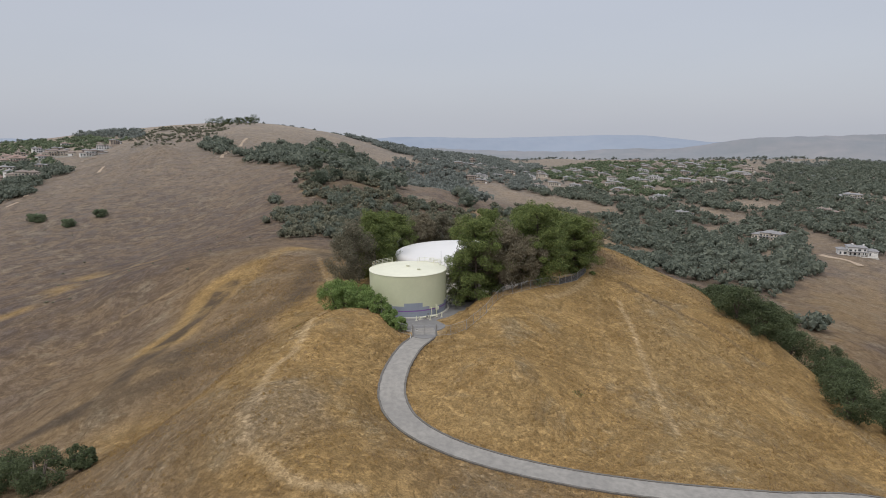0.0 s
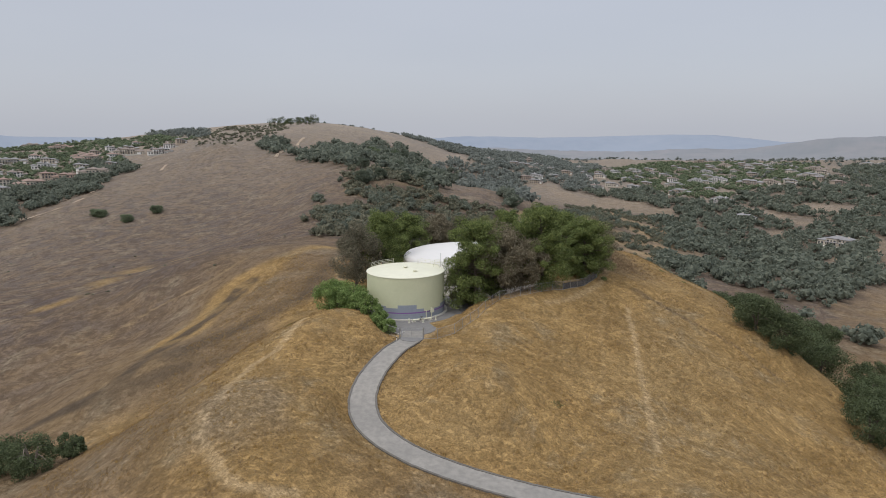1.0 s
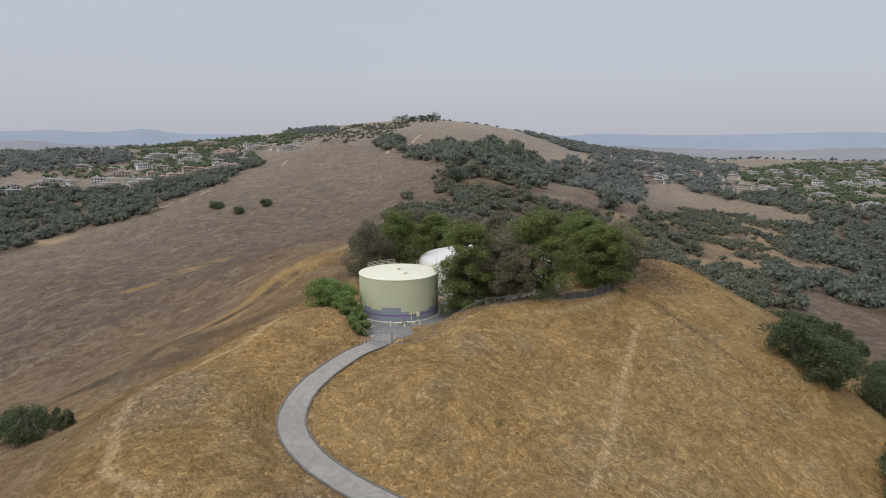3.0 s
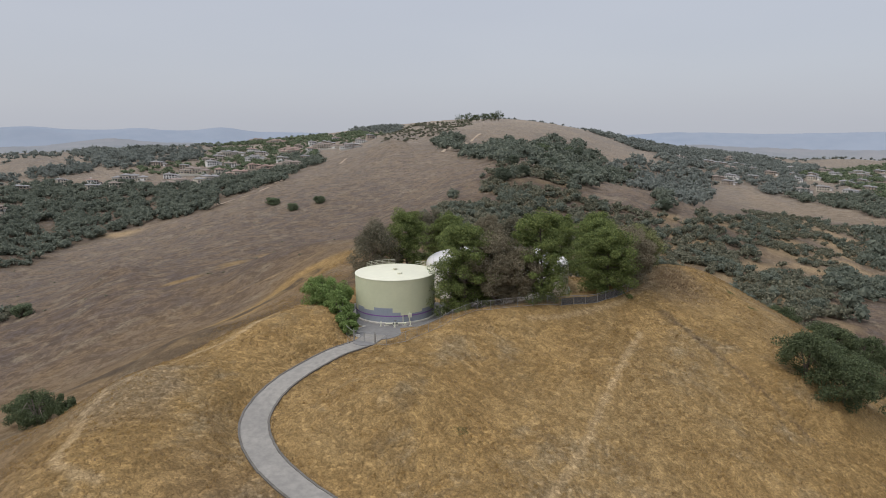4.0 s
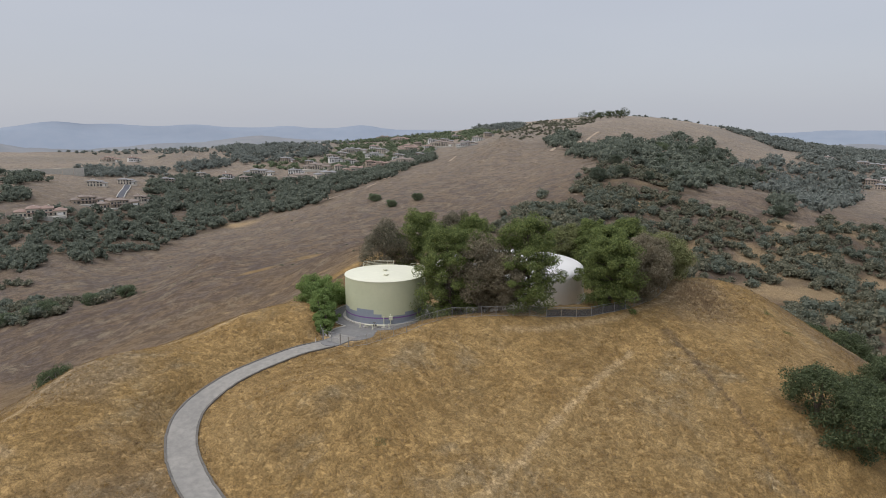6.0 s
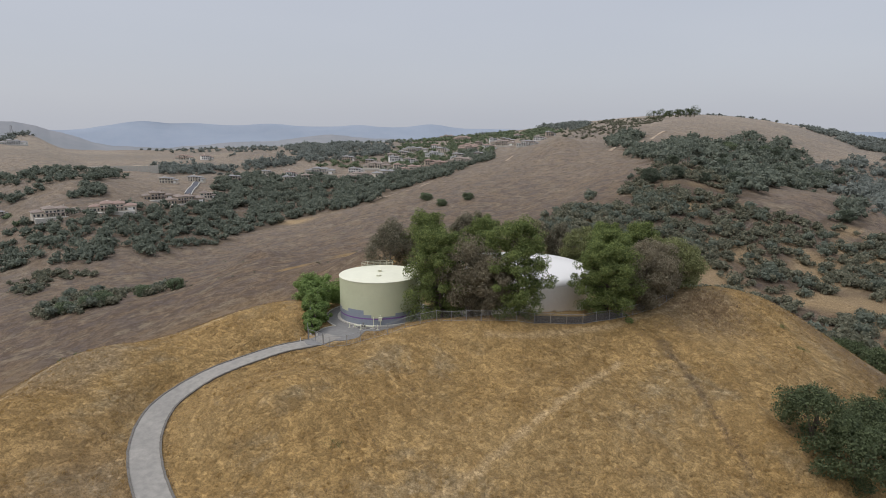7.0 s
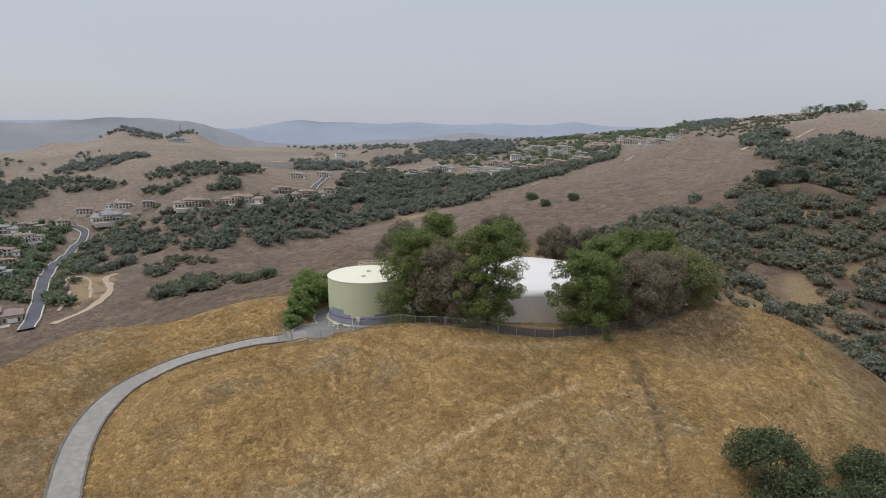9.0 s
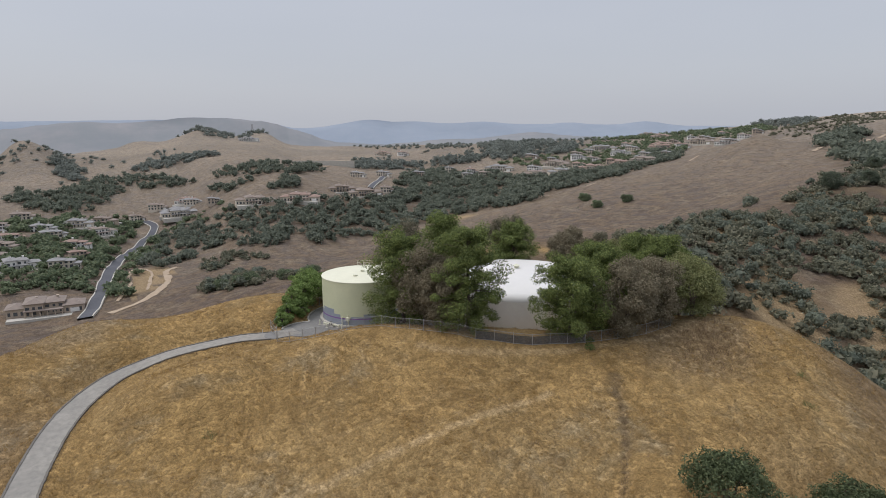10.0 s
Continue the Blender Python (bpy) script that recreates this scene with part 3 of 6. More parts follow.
def inside(x, y, outline):
    """Which points lie inside an outline, with a little wander of its edge."""
    wx = x + 4 * np.sin(y * 0.11) + 2.5 * np.sin(y * 0.37 + x * 0.2)
    wy = y + 4 * np.sin(x * 0.13) + 2.5 * np.sin(x * 0.31 + y * 0.17)
    p = np.array(outline, float)
    hit = np.zeros(x.shape, bool)
    for (ax, ay), (bx, by) in zip(p, np.roll(p, -1, axis=0)):
        if ay == by:
            continue
        cross = ((ay > wy) != (by > wy)) & (wx < (bx - ax) * (wy - ay) / (by - ay) + ax)
        hit ^= cross
    return hit


def trail_line(name, step=3.0):
    w, pts = TRAILS[name]
    return w, spaced([(a, b, 0) for a, b in pts], step)


# Bare grass hills in the far country: x, y, radius.
BARE_HILLS = [(-380, 1080, 430), (-1345, 330, 330), (-300, 750, 300)]
NEAR_TRACKS = {"spur_track": 0.85, "saddle_track": 0.5, "knoll_track": 0.8, "fence_track": 0.7, "knoll_diagonal": 0.16, "slope_line": 0.4}


def land_cover(x, y, z):
    """Per point: brown scrub, wood floor, bare dirt, stony or weedy."""
    d = np.hypot((x - 25) / 1.2, y - 140)
    d = d + 34 * smooth(-30, -52, x) * smooth(112, 136, y)   # the west flank is browner
    wander = 9 * np.sin(x * 0.11 + 0.6 * np.sin(y * 0.09)) + 6 * np.sin(y * 0.17 + x * 0.05)
    scrub = smooth(58, 86, d + wander) * (0.6 + 0.4 * smooth(105, 200, d + wander))
    for name, much in (("golden_spur", 0.95), ("golden_rib", 0.8)):
        w, line = trail_line(name, 3.0)
        scrub = scrub * (1 - much * smooth(w, w * 0.2, near_line(x, y, line, 40)[0] + 0.4 * wander))
    for outline in CLEARINGS.values():
        scrub[inside(x, y, outline)] *= 0.75
    wood = np.zeros_like(x)
    for name, (dens, outline) in WOODS.items():
        open_soil = 0.25 if any(k in name for k in ("scrub", "bank", "bushes", "garden", "slope")) else 1.0
        wood = np.maximum(wood, inside(x, y, outline) * dens * open_soil)
    for outline in CLEARINGS.values():
        wood[inside(x, y, outline)] = 0
    for name, much in (("drainage", 0.95), ("drainage_two", 0.8), ("drainage_three", 0.35), ("drainage_four", 0.7), ("rill", 0.6)):
        w, line = trail_line(name, 2.0)
        wood = np.maximum(wood, much * smooth(w * 0.6, w * 0.15, near_line(x, y, line, 20)[0] + 0.12 * wander))
    far = np.hypot(x - MIDDLE[0], y - MIDDLE[1])
    fields = np.sin(x * 0.006 + 1.3 * np.sin(y * 0.004)) * np.sin(y * 0.005 + 1.1 * np.sin(x * 0.007))
    country = smooth(880, 1150, far) * (0.55 + 0.4 * smooth(0.45, -0.1, fields))
    for hx, hy, hr in BARE_HILLS:
        country = country * smooth(0.75, 1.1, np.hypot(x - hx, y - hy) / hr)
    wood = np.maximum(wood, country)
    dirt = np.zeros_like(x)
    for name, much in NEAR_TRACKS.items():
        w, line = trail_line(name, 1.0)
        dd, _ = near_line(x, y, line, 8)
        dirt = np.maximum(dirt, smooth(w * 0.75, w * 0.2, dd + 0.35 * np.sin(1.7 * x) * np.sin(1.3 * y)) * much)
    flat = np.min([np.hypot(x - a, y - b) - r for a, b, r in YARD], axis=0)
    dirt = np.maximum(dirt, smooth(1.5, 0, flat) * 0.6)
    soil = np.sin(x * 0.09 + 1.3 * np.sin(y * 0.06)) * np.sin(y * 0.08 + 1.2 * np.sin(x * 0.05))
    for name in ("bank_scrub", "north_bank", "north_east_wood", "valley_scrub", "foot_scrub"):
        dirt = np.maximum(dirt, inside(x, y, WOODS[name][1]) * 0.5 * smooth(-0.3, 0.5, soil))
    graded = inside(x, y, [(-300, 106), (-330, 112), (-412, 124), (-410, 146), (-352, 136), (-310, 128)])
    dirt = np.maximum(dirt, 0.5 * graded)
    dirt = np.maximum(dirt, 0.6 * inside(x, y, [(-426, 396), (-421, 418), (-401, 422), (-394, 408), (-413, 392)]))
    dirt = np.maximum(dirt, 0.6 * smooth(4.5, 1.5, np.hypot(x - 43, (y - 193) / 1.3) + 0.6 * np.sin(1.1 * x + 0.7 * y)))
    w, line = trail_line("rill", 1.0)
    dd, _ = near_line(x, y, line, 8)
    stony = np.maximum(0.2 * smooth(1.1, 0.2, dd + 0.4 * np.sin(2.1 * x + y)), 0.5 * smooth(14, 4, np.hypot((x - 46) / 1.1, (y - 186) / 1.3) + 1.5 * np.sin(0.9 * x) * np.sin(0.8 * y)))
    stony = np.maximum(stony, 0.55 * smooth(13, 5, np.hypot((x + 24) / 0.8, y - 88) + 2 * np.sin(0.7 * x) * np.sin(0.5 * y)))
    return np.stack([scrub, wood, dirt, stony], 1)


def ground_material():
    """Dry grass: gold on the knoll, purple-brown on the slopes, pale tan and paled for haze in the far fields."""
    m, n, l, p = nodes_of("dry_hill_grass")
    at = n.new("ShaderNodeAttribute")
    at.attribute_name = "land"
    sep = n.new("ShaderNodeSeparateColor")
    l.new(at.outputs["Color"], sep.inputs[0])

    def calc(how, a, b):
        s = n.new("ShaderNodeMath")
        s.operation = how
        s.use_clamp = True
        for k, v in enumerate((a, b)):
            if hasattr(v, "is_output"):
                l.new(v, s.inputs[k])
            else:
                s.inputs[k].default_value = v
        return s.outputs[0]

    def share(socket, k):
        return calc("MULTIPLY", socket, k)

    warpn = n.new("ShaderNodeTexNoise")   # bends the patches, so that none of them is round
    warpn.inputs["Scale"].default_value, warpn.inputs["Detail"].default_value = 0.05, 3
    place = n.new("ShaderNodeNewGeometry").outputs["Position"]
    l.new(place, warpn.inputs["Vector"])
    shift = n.new("ShaderNodeVectorMath")
    shift.operation = "MULTIPLY_ADD"
    shift.inputs[1].default_value = (14, 14, 14)
    l.new(warpn.outputs["Color"], shift.inputs[0])
    l.new(place, shift.inputs[2])
    bent = shift.outputs[0]
    vast = grain(n, l, 0.008, 0.40, 0.60, 4, coords=bent)
    broad = grain(n, l, 0.026, 0.40, 0.60, 5, coords=bent)
    mid = grain(n, l, 0.10, 0.40, 0.60, 6, coords=bent)
    drift = grain(n, l, 0.21, 0.47, 0.60, 7, coords=bent, rough=0.68)
    clod = grain(n, l, 0.55, 0.48, 0.60, 6, coords=bent, rough=0.66)
    bare = grain(n, l, 0.065, 0.53, 0.63, 7, coords=bent, rough=0.68)
    fine = grain(n, l, 1.3, 0.42, 0.60, 5)
    tuft = grain(n, l, 3.2, 0.46, 0.60, 4)
    tiny = grain(n, l, 7.5, 0.42, 0.60, 2)
    gold = blend(n, l, mid, (0.510, 0.332, 0.133), (0.382, 0.246, 0.096))
    gold = blend(n, l, share(broad, 0.6), gold, (0.440, 0.308, 0.144))
    gold = blend(n, l, share(bare, 0.6), gold, blend(n, l, fine, (0.380, 0.310, 0.200), (0.250, 0.205, 0.125)))
    gold = blend(n, l, share(drift, 0.52), gold, (0.275, 0.168, 0.062))
    gold = blend(n, l, share(clod, 0.34), gold, (0.180, 0.112, 0.043))
    brown = blend(n, l, broad, (0.240, 0.190, 0.158), (0.168, 0.138, 0.130))
    brown = blend(n, l, share(vast, 0.55), brown, (0.150, 0.124, 0.116))
    brown = blend(n, l, share(mid, 0.6), brown, (0.330, 0.225, 0.130))
    brown = blend(n, l, share(bare, 0.75), brown, (0.400, 0.325, 0.230))
    brown = blend(n, l, share(drift, 0.7), brown, (0.108, 0.080, 0.064))
    brown = blend(n, l, share(clod, 0.5), brown, (0.090, 0.070, 0.058))
    brown = blend(n, l, 0.2, brown, (0.02, 0.014, 0.012))
    col = blend(n, l, sep.outputs["Red"], gold, brown)
    # Paling with distance: dry tan fields, with haze put into their colour.
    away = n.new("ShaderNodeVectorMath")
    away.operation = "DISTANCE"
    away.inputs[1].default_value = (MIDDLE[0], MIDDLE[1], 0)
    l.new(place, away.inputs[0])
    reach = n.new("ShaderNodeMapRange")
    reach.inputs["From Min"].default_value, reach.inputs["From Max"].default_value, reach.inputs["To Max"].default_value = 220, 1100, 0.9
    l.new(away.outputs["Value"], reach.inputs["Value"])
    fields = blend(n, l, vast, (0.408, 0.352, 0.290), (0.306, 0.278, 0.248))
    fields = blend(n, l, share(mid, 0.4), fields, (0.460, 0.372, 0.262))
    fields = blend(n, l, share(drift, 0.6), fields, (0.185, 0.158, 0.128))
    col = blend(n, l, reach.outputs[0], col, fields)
    litter = blend(n, l, drift, (0.086, 0.066, 0.048), (0.130, 0.100, 0.072))
    ragged = calc("MULTIPLY", calc("MULTIPLY", sep.outputs["Green"], calc("ADD", 0.45, share(mid, 0.9))), calc("SUBTRACT", 1.0, share(reach.outputs[0], 0.75)))
    col = blend(n, l, ragged, col, litter)
    col = blend(n, l, sep.outputs["Blue"], col, blend(n, l, fine, (0.58, 0.42, 0.225), (0.50, 0.355, 0.185)))
    col = blend(n, l, at.outputs["Alpha"], col, blend(n, l, fine, (0.31, 0.25, 0.175), (0.18, 0.145, 0.10)))
    col = blend(n, l, share(fine, 0.55), col, blend(n, l, 0.5, col, (0.10, 0.070, 0.036)))
    col = blend(n, l, share(tuft, 0.6), col, blend(n, l, 0.55, col, (0.075, 0.054, 0.028)))
    col = blend(n, l, share(tiny, 0.4), col, blend(n, l, 0.5, col, (0.07, 0.05, 0.03)))
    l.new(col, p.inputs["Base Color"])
    p.inputs["Roughness"].default_value = 0.95
    p.inputs["Specular IOR Level"].default_value = 0.1
    add = n.new("ShaderNodeMath")
    l.new(fine, add.inputs[0])
    l.new(clod, add.inputs[1])
    relief(n, l, p, add.outputs[0], 0.8, 0.3)
    return m


# ---- materials in use ----
ground_m = ground_material()
asphalt_m = surface("pale_worn_asphalt", (0.290, 0.272, 0.238), (0.235, 0.222, 0.198), 0.14, (0.165, 0.155, 0.14), 1.1, 0.6, rough=0.9, bump=0.2, local=False)
berm_m = surface("asphalt_berm", (0.12, 0.115, 0.11), (0.075, 0.07, 0.066), 0.8, (0.2, 0.17, 0.12), 4, 0.5, rough=0.95, bump=0.3, local=False)
yard_m = surface("grey_asphalt", (0.215, 0.208, 0.198), (0.17, 0.166, 0.16), 0.15, (0.11, 0.108, 0.105), 1.1, 0.4, rough=0.9, bump=0.2, local=False)
concrete_m = surface("pale_concrete", (0.52, 0.49, 0.43), (0.42, 0.40, 0.35), 0.6, (0.3, 0.28, 0.25), 5, 0.5, rough=0.9, bump=0.2)
street_m = surface("dark_street_asphalt", (0.055, 0.057, 0.07), (0.075, 0.077, 0.088), 0.05, (0.11, 0.11, 0.115), 0.6, 0.3, rough=0.9, local=False)
dirt_m = surface("bare_dirt", (0.40, 0.315, 0.225), (0.33, 0.25, 0.175), 0.15, (0.26, 0.2, 0.135), 0.8, 0.6, rough=0.97, bump=0.2, local=False)
cream_m = surface("pale_green_tank_paint", (0.56, 0.57, 0.385), (0.51, 0.525, 0.35), 0.22, (0.47, 0.475, 0.33), 1.6, 0.28, rough=0.55)
cream_roof_m = surface("cream_roof_paint", (0.68, 0.67, 0.515), (0.63, 0.62, 0.475), 0.25, (0.56, 0.545, 0.425), 1.4, 0.25, rough=0.5)
white_m = surface("off_white_tank_paint", (0.76, 0.73, 0.68), (0.71, 0.685, 0.64), 0.12, (0.62, 0.59, 0.54), 0.9, 0.3, rough=0.5)
white_roof_m = surface("white_roof_paint", (0.63, 0.615, 0.585), (0.59, 0.578, 0.55), 0.1, (0.7, 0.68, 0.64), 0.8, 0.25, rough=0.5)
greypaint_m = surface("grey_cover_paint", (0.255, 0.285, 0.33), (0.225, 0.25, 0.29), 0.6, (0.3, 0.32, 0.35), 2.5, 0.4, rough=0.6)
purple_m = surface("purple_stripe_paint", (0.20, 0.085, 0.30), (0.165, 0.07, 0.25), 0.7, (0.25, 0.15, 0.32), 3, 0.4, rough=0.6)
steel_m = surface("galvanised_steel", (0.40, 0.40, 0.39), (0.31, 0.31, 0.31), 1.5, (0.22, 0.2, 0.18), 9, 0.4, rough=0.5, metal=0.6)
dark_steel_m = surface("dark_weathered_steel", (0.16, 0.155, 0.15), (0.11, 0.105, 0.1), 1.2, (0.2, 0.17, 0.14), 6, 0.4, rough=0.6, metal=0.5)
slat_m = surface("dark_privacy_slats", (0.060, 0.056, 0.052), (0.042, 0.040, 0.038), 0.5, (0.09, 0.08, 0.07), 4, 0.4, rough=0.8)
bark_m = surface("grey_brown_bark", (0.14, 0.11, 0.085), (0.085, 0.066, 0.05), 1.2, (0.05, 0.04, 0.03), 7, 0.5, rough=0.95, bump=0.5, depth=0.04)
pale_bark_m = surface("pale_peeling_bark", (0.23, 0.19, 0.15), (0.13, 0.105, 0.085), 0.9, (0.07, 0.055, 0.045), 5, 0.5, rough=0.95, bump=0.4, depth=0.03)
pine_m = leaves("pine_needles", (0.066, 0.090, 0.030), (0.138, 0.175, 0.058), (0.290, 0.340, 0.108), 0.4)
euc_m = leaves("drab_brown_leaves", (0.125, 0.110, 0.072), (0.220, 0.190, 0.126), (0.360, 0.312, 0.215), 0.35)
euc_dark_m = leaves("dark_olive_leaves", (0.095, 0.090, 0.060), (0.165, 0.152, 0.102), (0.270, 0.245, 0.170), 0.35)
broad_m = leaves("olive_green_leaves", (0.105, 0.118, 0.050), (0.200, 0.212, 0.088), (0.340, 0.350, 0.160), 0.35)
oak_m = leaves("dark_oak_leaves", (0.050, 0.068, 0.034), (0.090, 0.114, 0.054), (0.160, 0.190, 0.092), 0.35)
oak_far_m = leaves("grey_green_oak_leaves", (0.066, 0.084, 0.060), (0.100, 0.122, 0.084), (0.160, 0.182, 0.122), 0.2)
shrub_m = leaves("fresh_green_leaves", (0.090, 0.140, 0.040), (0.180, 0.262, 0.076), (0.330, 0.420, 0.150), 0.6)
# Next four: leaves of distant plants, with haze put into the pale colour.
far_wood_m = leaves("hazed_oak_leaves", (0.106, 0.124, 0.096), (0.150, 0.170, 0.130), (0.208, 0.226, 0.168), 0.05)
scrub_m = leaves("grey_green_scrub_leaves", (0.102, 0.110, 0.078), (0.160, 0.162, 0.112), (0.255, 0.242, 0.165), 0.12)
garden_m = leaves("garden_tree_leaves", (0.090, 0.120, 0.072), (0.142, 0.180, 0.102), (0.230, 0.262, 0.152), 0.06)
country_m = leaves("hazed_tree_leaves", (0.150, 0.170, 0.150), (0.195, 0.215, 0.190), (0.245, 0.260, 0.225), 0.02)
straw_m = leaves("dry_straw", (0.235, 0.150, 0.054), (0.345, 0.225, 0.082), (0.455, 0.310, 0.125), 0.12)
weed_m = leaves("dead_brown_weeds", (0.165, 0.112, 0.066), (0.255, 0.180, 0.108), (0.385, 0.285, 0.180), 0.4)
# Both backdrop ranges carry the blue and grey of haze as base colour.
far_range_m = surface("haze_blue_hills", (0.232, 0.268, 0.318), (0.205, 0.242, 0.292), 0.0016, (0.255, 0.285, 0.328), 0.012, 0.4, rough=1.0, local=False)
mid_range_m = surface("haze_grey_hills", (0.232, 0.226, 0.228), (0.185, 0.196, 0.208), 0.003, (0.165, 0.182, 0.192), 0.016, 0.6, rough=1.0, local=False)

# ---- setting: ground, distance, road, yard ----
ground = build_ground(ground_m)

# Skylines of the distance: degrees left of north, degrees above the level.
FAR_LINE = [(-70, 0.2), (-50, -0.2), (-35, -0.34), (-26.3, -0.33), (-23.3, -0.7), (-21.2, -0.45), (-17.9, -0.07), (-14.5, -0.01), (-9.2, -0.13), (-3.7, -0.24), (0, -0.15), (4.2, -0.1), (6.5, -0.3), (20, -0.3), (39, 0.0),
            (40.2, 0.05), (42.6, 0.47), (44.8, 0.14), (47, 0.15), (48.9, 0.4), (51.2, 0.2), (54, 0.24), (56.5, 0.52), (58.9, 0.34), (60.5, 0.35), (62.8, 0.58), (64.2, 0.44), (66.9, 0.75), (69.5, 0.32), (71.5, 0.0),
            (73.5, -0.05), (75, 0.4), (79, 0.8), (95, 0.6), (125, 0.5)]
MID_LINE = [(-70, 0.0), (-35.5, -0.02), (-31, -0.18), (-26.3, -0.28), (-23.8, -0.71), (-20.3, -1.25), (-16.7, -1.18), (-13, -1.48), (-6, -1.4), (0, -1.2), (10, -1.3), (40, -1.1), (45, -0.95), (48.8, -0.74), (51, -0.42),
            (53.6, -0.68), (56.2, -1.0), (61.4, -1.22), (65.2, -1.55), (70, -1.2), (71.9, -0.45), (73.4, -0.05), (75, 0.55), (78.5, 0.9), (82, 0.97), (84.6, 0.68), (87.6, 0.46), (90.2, 0.63), (92.8, 0.32), (95.4, 0.01), (125, -0.4)]


def range_of_hills(name, line, distance, material, label, rough):
    az = np.arange(line[0][0], line[-1][0], 0.12)
    el = np.interp(az, [a for a, _ in line], [e for _, e in line])
    el = np.convolve(np.pad(el, 8, "edge"), np.ones(17) / 17, "valid")
    rng = np.random.default_rng(5)
    el = el + rough * np.convolve(rng.normal(size=len(az) + 6), np.ones(7) / 7, "valid")
    v, f = [], []
    rows = ((0, 1.0), (60, 0.93), (160, 0.7), (330, 0.3), (700, -0.4))
    for a, e in zip(az, el):
        c = math.radians(a)
        top = 44 + distance * math.tan(math.radians(e))
        for back, share in rows:
            r = distance - back + 40 * math.sin(a * 0.31 + back * 0.01) * (back > 0)
            wave = 14 * math.sin(a * 0.43 + back * 0.02) * (0 < back < 500)
            v.append((-r * math.sin(c), 100 + r * math.cos(c), -70 + (top + 70) * max(share, 0) - (60 if share < 0 else 0) + wave * 0.6))
    k = len(rows)
    for i in range(len(az) - 1):
        for j in range(k - 1):
            f.append((i * k + j, (i + 1) * k + j, (i + 1) * k + j + 1, i * k + j + 1))
    return tagged(new(name, mesh_from(name, v, f, material, True)), label, "hills", kind="structure")


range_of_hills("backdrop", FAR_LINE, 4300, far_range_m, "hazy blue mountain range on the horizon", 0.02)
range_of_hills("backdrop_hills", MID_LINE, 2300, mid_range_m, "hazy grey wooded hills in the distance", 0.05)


def ribbon(line, half, lift, thick, material, name, label, category, drape=False, parent=None, ragged=False):
    """A strip of paving along a line, with edges that go down into the ground."""
    d = np.gradient(line[:, :2], axis=0)
    q = np.stack([d[:, 1], -d[:, 0]], 1) / (np.linalg.norm(d, axis=1)[:, None] + 1e-9)
    cols = np.array([-half, -half, -half * 0.5, 0, half * 0.5, half, half])
    v, f, k = [], [], len(cols)
    for p, n2 in zip(line, q):
        span = cols * (1 + 0.22 * math.sin(0.11 * p[0] + 0.17 * p[1]) + 0.16 * math.sin(0.43 * p[1] - 0.31 * p[0])) if ragged else cols
        xs, ys = p[0] + n2[0] * span, p[1] + n2[1] * span
        zs = height(xs, ys) + lift if drape else np.full(k, p[2] + lift)
        zs = np.array(zs)
        zs[0] -= thick
        zs[-1] -= thick
        v += list(zip(xs.tolist(), ys.tolist(), zs.tolist()))
    for i in range(len(line) - 1):
        for j in range(k - 1):
            f.append((i * k + j, i * k + j + 1, (i + 1) * k + j + 1, (i + 1) * k + j))
    ob = new(name, mesh_from(name, v, f, material))
    ob.parent = parent
    return tagged(ob, label, category, kind="structure")


def offset_line(line, off):
    d = np.gradient(line[:, :2], axis=0)
    q = np.stack([d[:, 1], -d[:, 0]], 1) / np.linalg.norm(d, axis=1)[:, None]
    out = line.copy()
    out[:, :2] += q * off
    return out


road_line = spaced(ROAD, 0.6)[4:]
road = ribbon(road_line, ROAD_HALF, 0.03, 0.25, asphalt_m, "road", "pale grey worn asphalt service road curving downhill", "road")
for side in (-1, 1):
    edge = offset_line(road_line[8:], side * (ROAD_HALF + 0.12))
    rng = np.random.default_rng(3 + side)
    edge[:, :2] += rng.normal(0, 0.03, (len(edge), 2))
    ribbon(edge, 0.17, 0.13, 0.3, berm_m, "trim", "low dark asphalt kerb along the service road", "kerb")

for name, label in (("loop_trail", "pale bare dirt trail looping on the slope"), ("bare_track", "wide pale graded dirt track on the slope"), ("ridge_trail", "pale dirt trail climbing the ridge"), ("west_trail", "short bare dirt trail on the brown slope"), ("west_trail_two", "short bare dirt trail on the brown slope"), ("west_trail_three", "short bare dirt trail on the brown slope"), ("town_path", "pale dirt firebreak beside the houses"),
                    ("estate_drive", "pale gravel drive of the estate"), ("hill_road", "pale dirt road round the far hill")):
    w, line = trail_line(name, 2.5)
    line[:, :2] += np.random.default_rng(len(name)).normal(0, 0.15, (len(line), 2))
    ribbon(line, w * 0.42, 0.35, 1.2, dirt_m, "trail", label, "trail", drape=True, ragged=True)
for name in ("street", "upper_street"):
    w, line = trail_line(name, 4)
    w = w * 0.72
    ribbon(line, w / 2, 1.0, 1.5, street_m, "road", "dark asphalt street between the houses", "road", drape=True)
    for side in (-1, 1):
        ribbon(offset_line(line, side * (w / 2 + 0.4)), 0.35, 1.15, 1.5, concrete_m, "pavement", "pale concrete pavement along the street", "pavement", drape=True)

ASPHALT = [(-8.2, 145.3, 12.0), (-4.5, 131.0, 4.8), (-3.8, 125.0, 2.7), (3.5, 151.0, 8.5)]


def yard_outline(lift=0.0, n=150, grow=0.0):
    c, out = (-4.5, 139.0), []
    for k in range(n):
        a = 2 * math.pi * k / n
        r = 0.0
        while r < 40 and min(math.hypot(c[0] + r * math.cos(a) - x, c[1] + r * math.sin(a) - y) - q for x, y, q in ASPHALT) < grow:
            r += 0.1
        out.append((c[0] + r * math.cos(a), c[1] + r * math.sin(a), YARD_Z + lift))
    return out


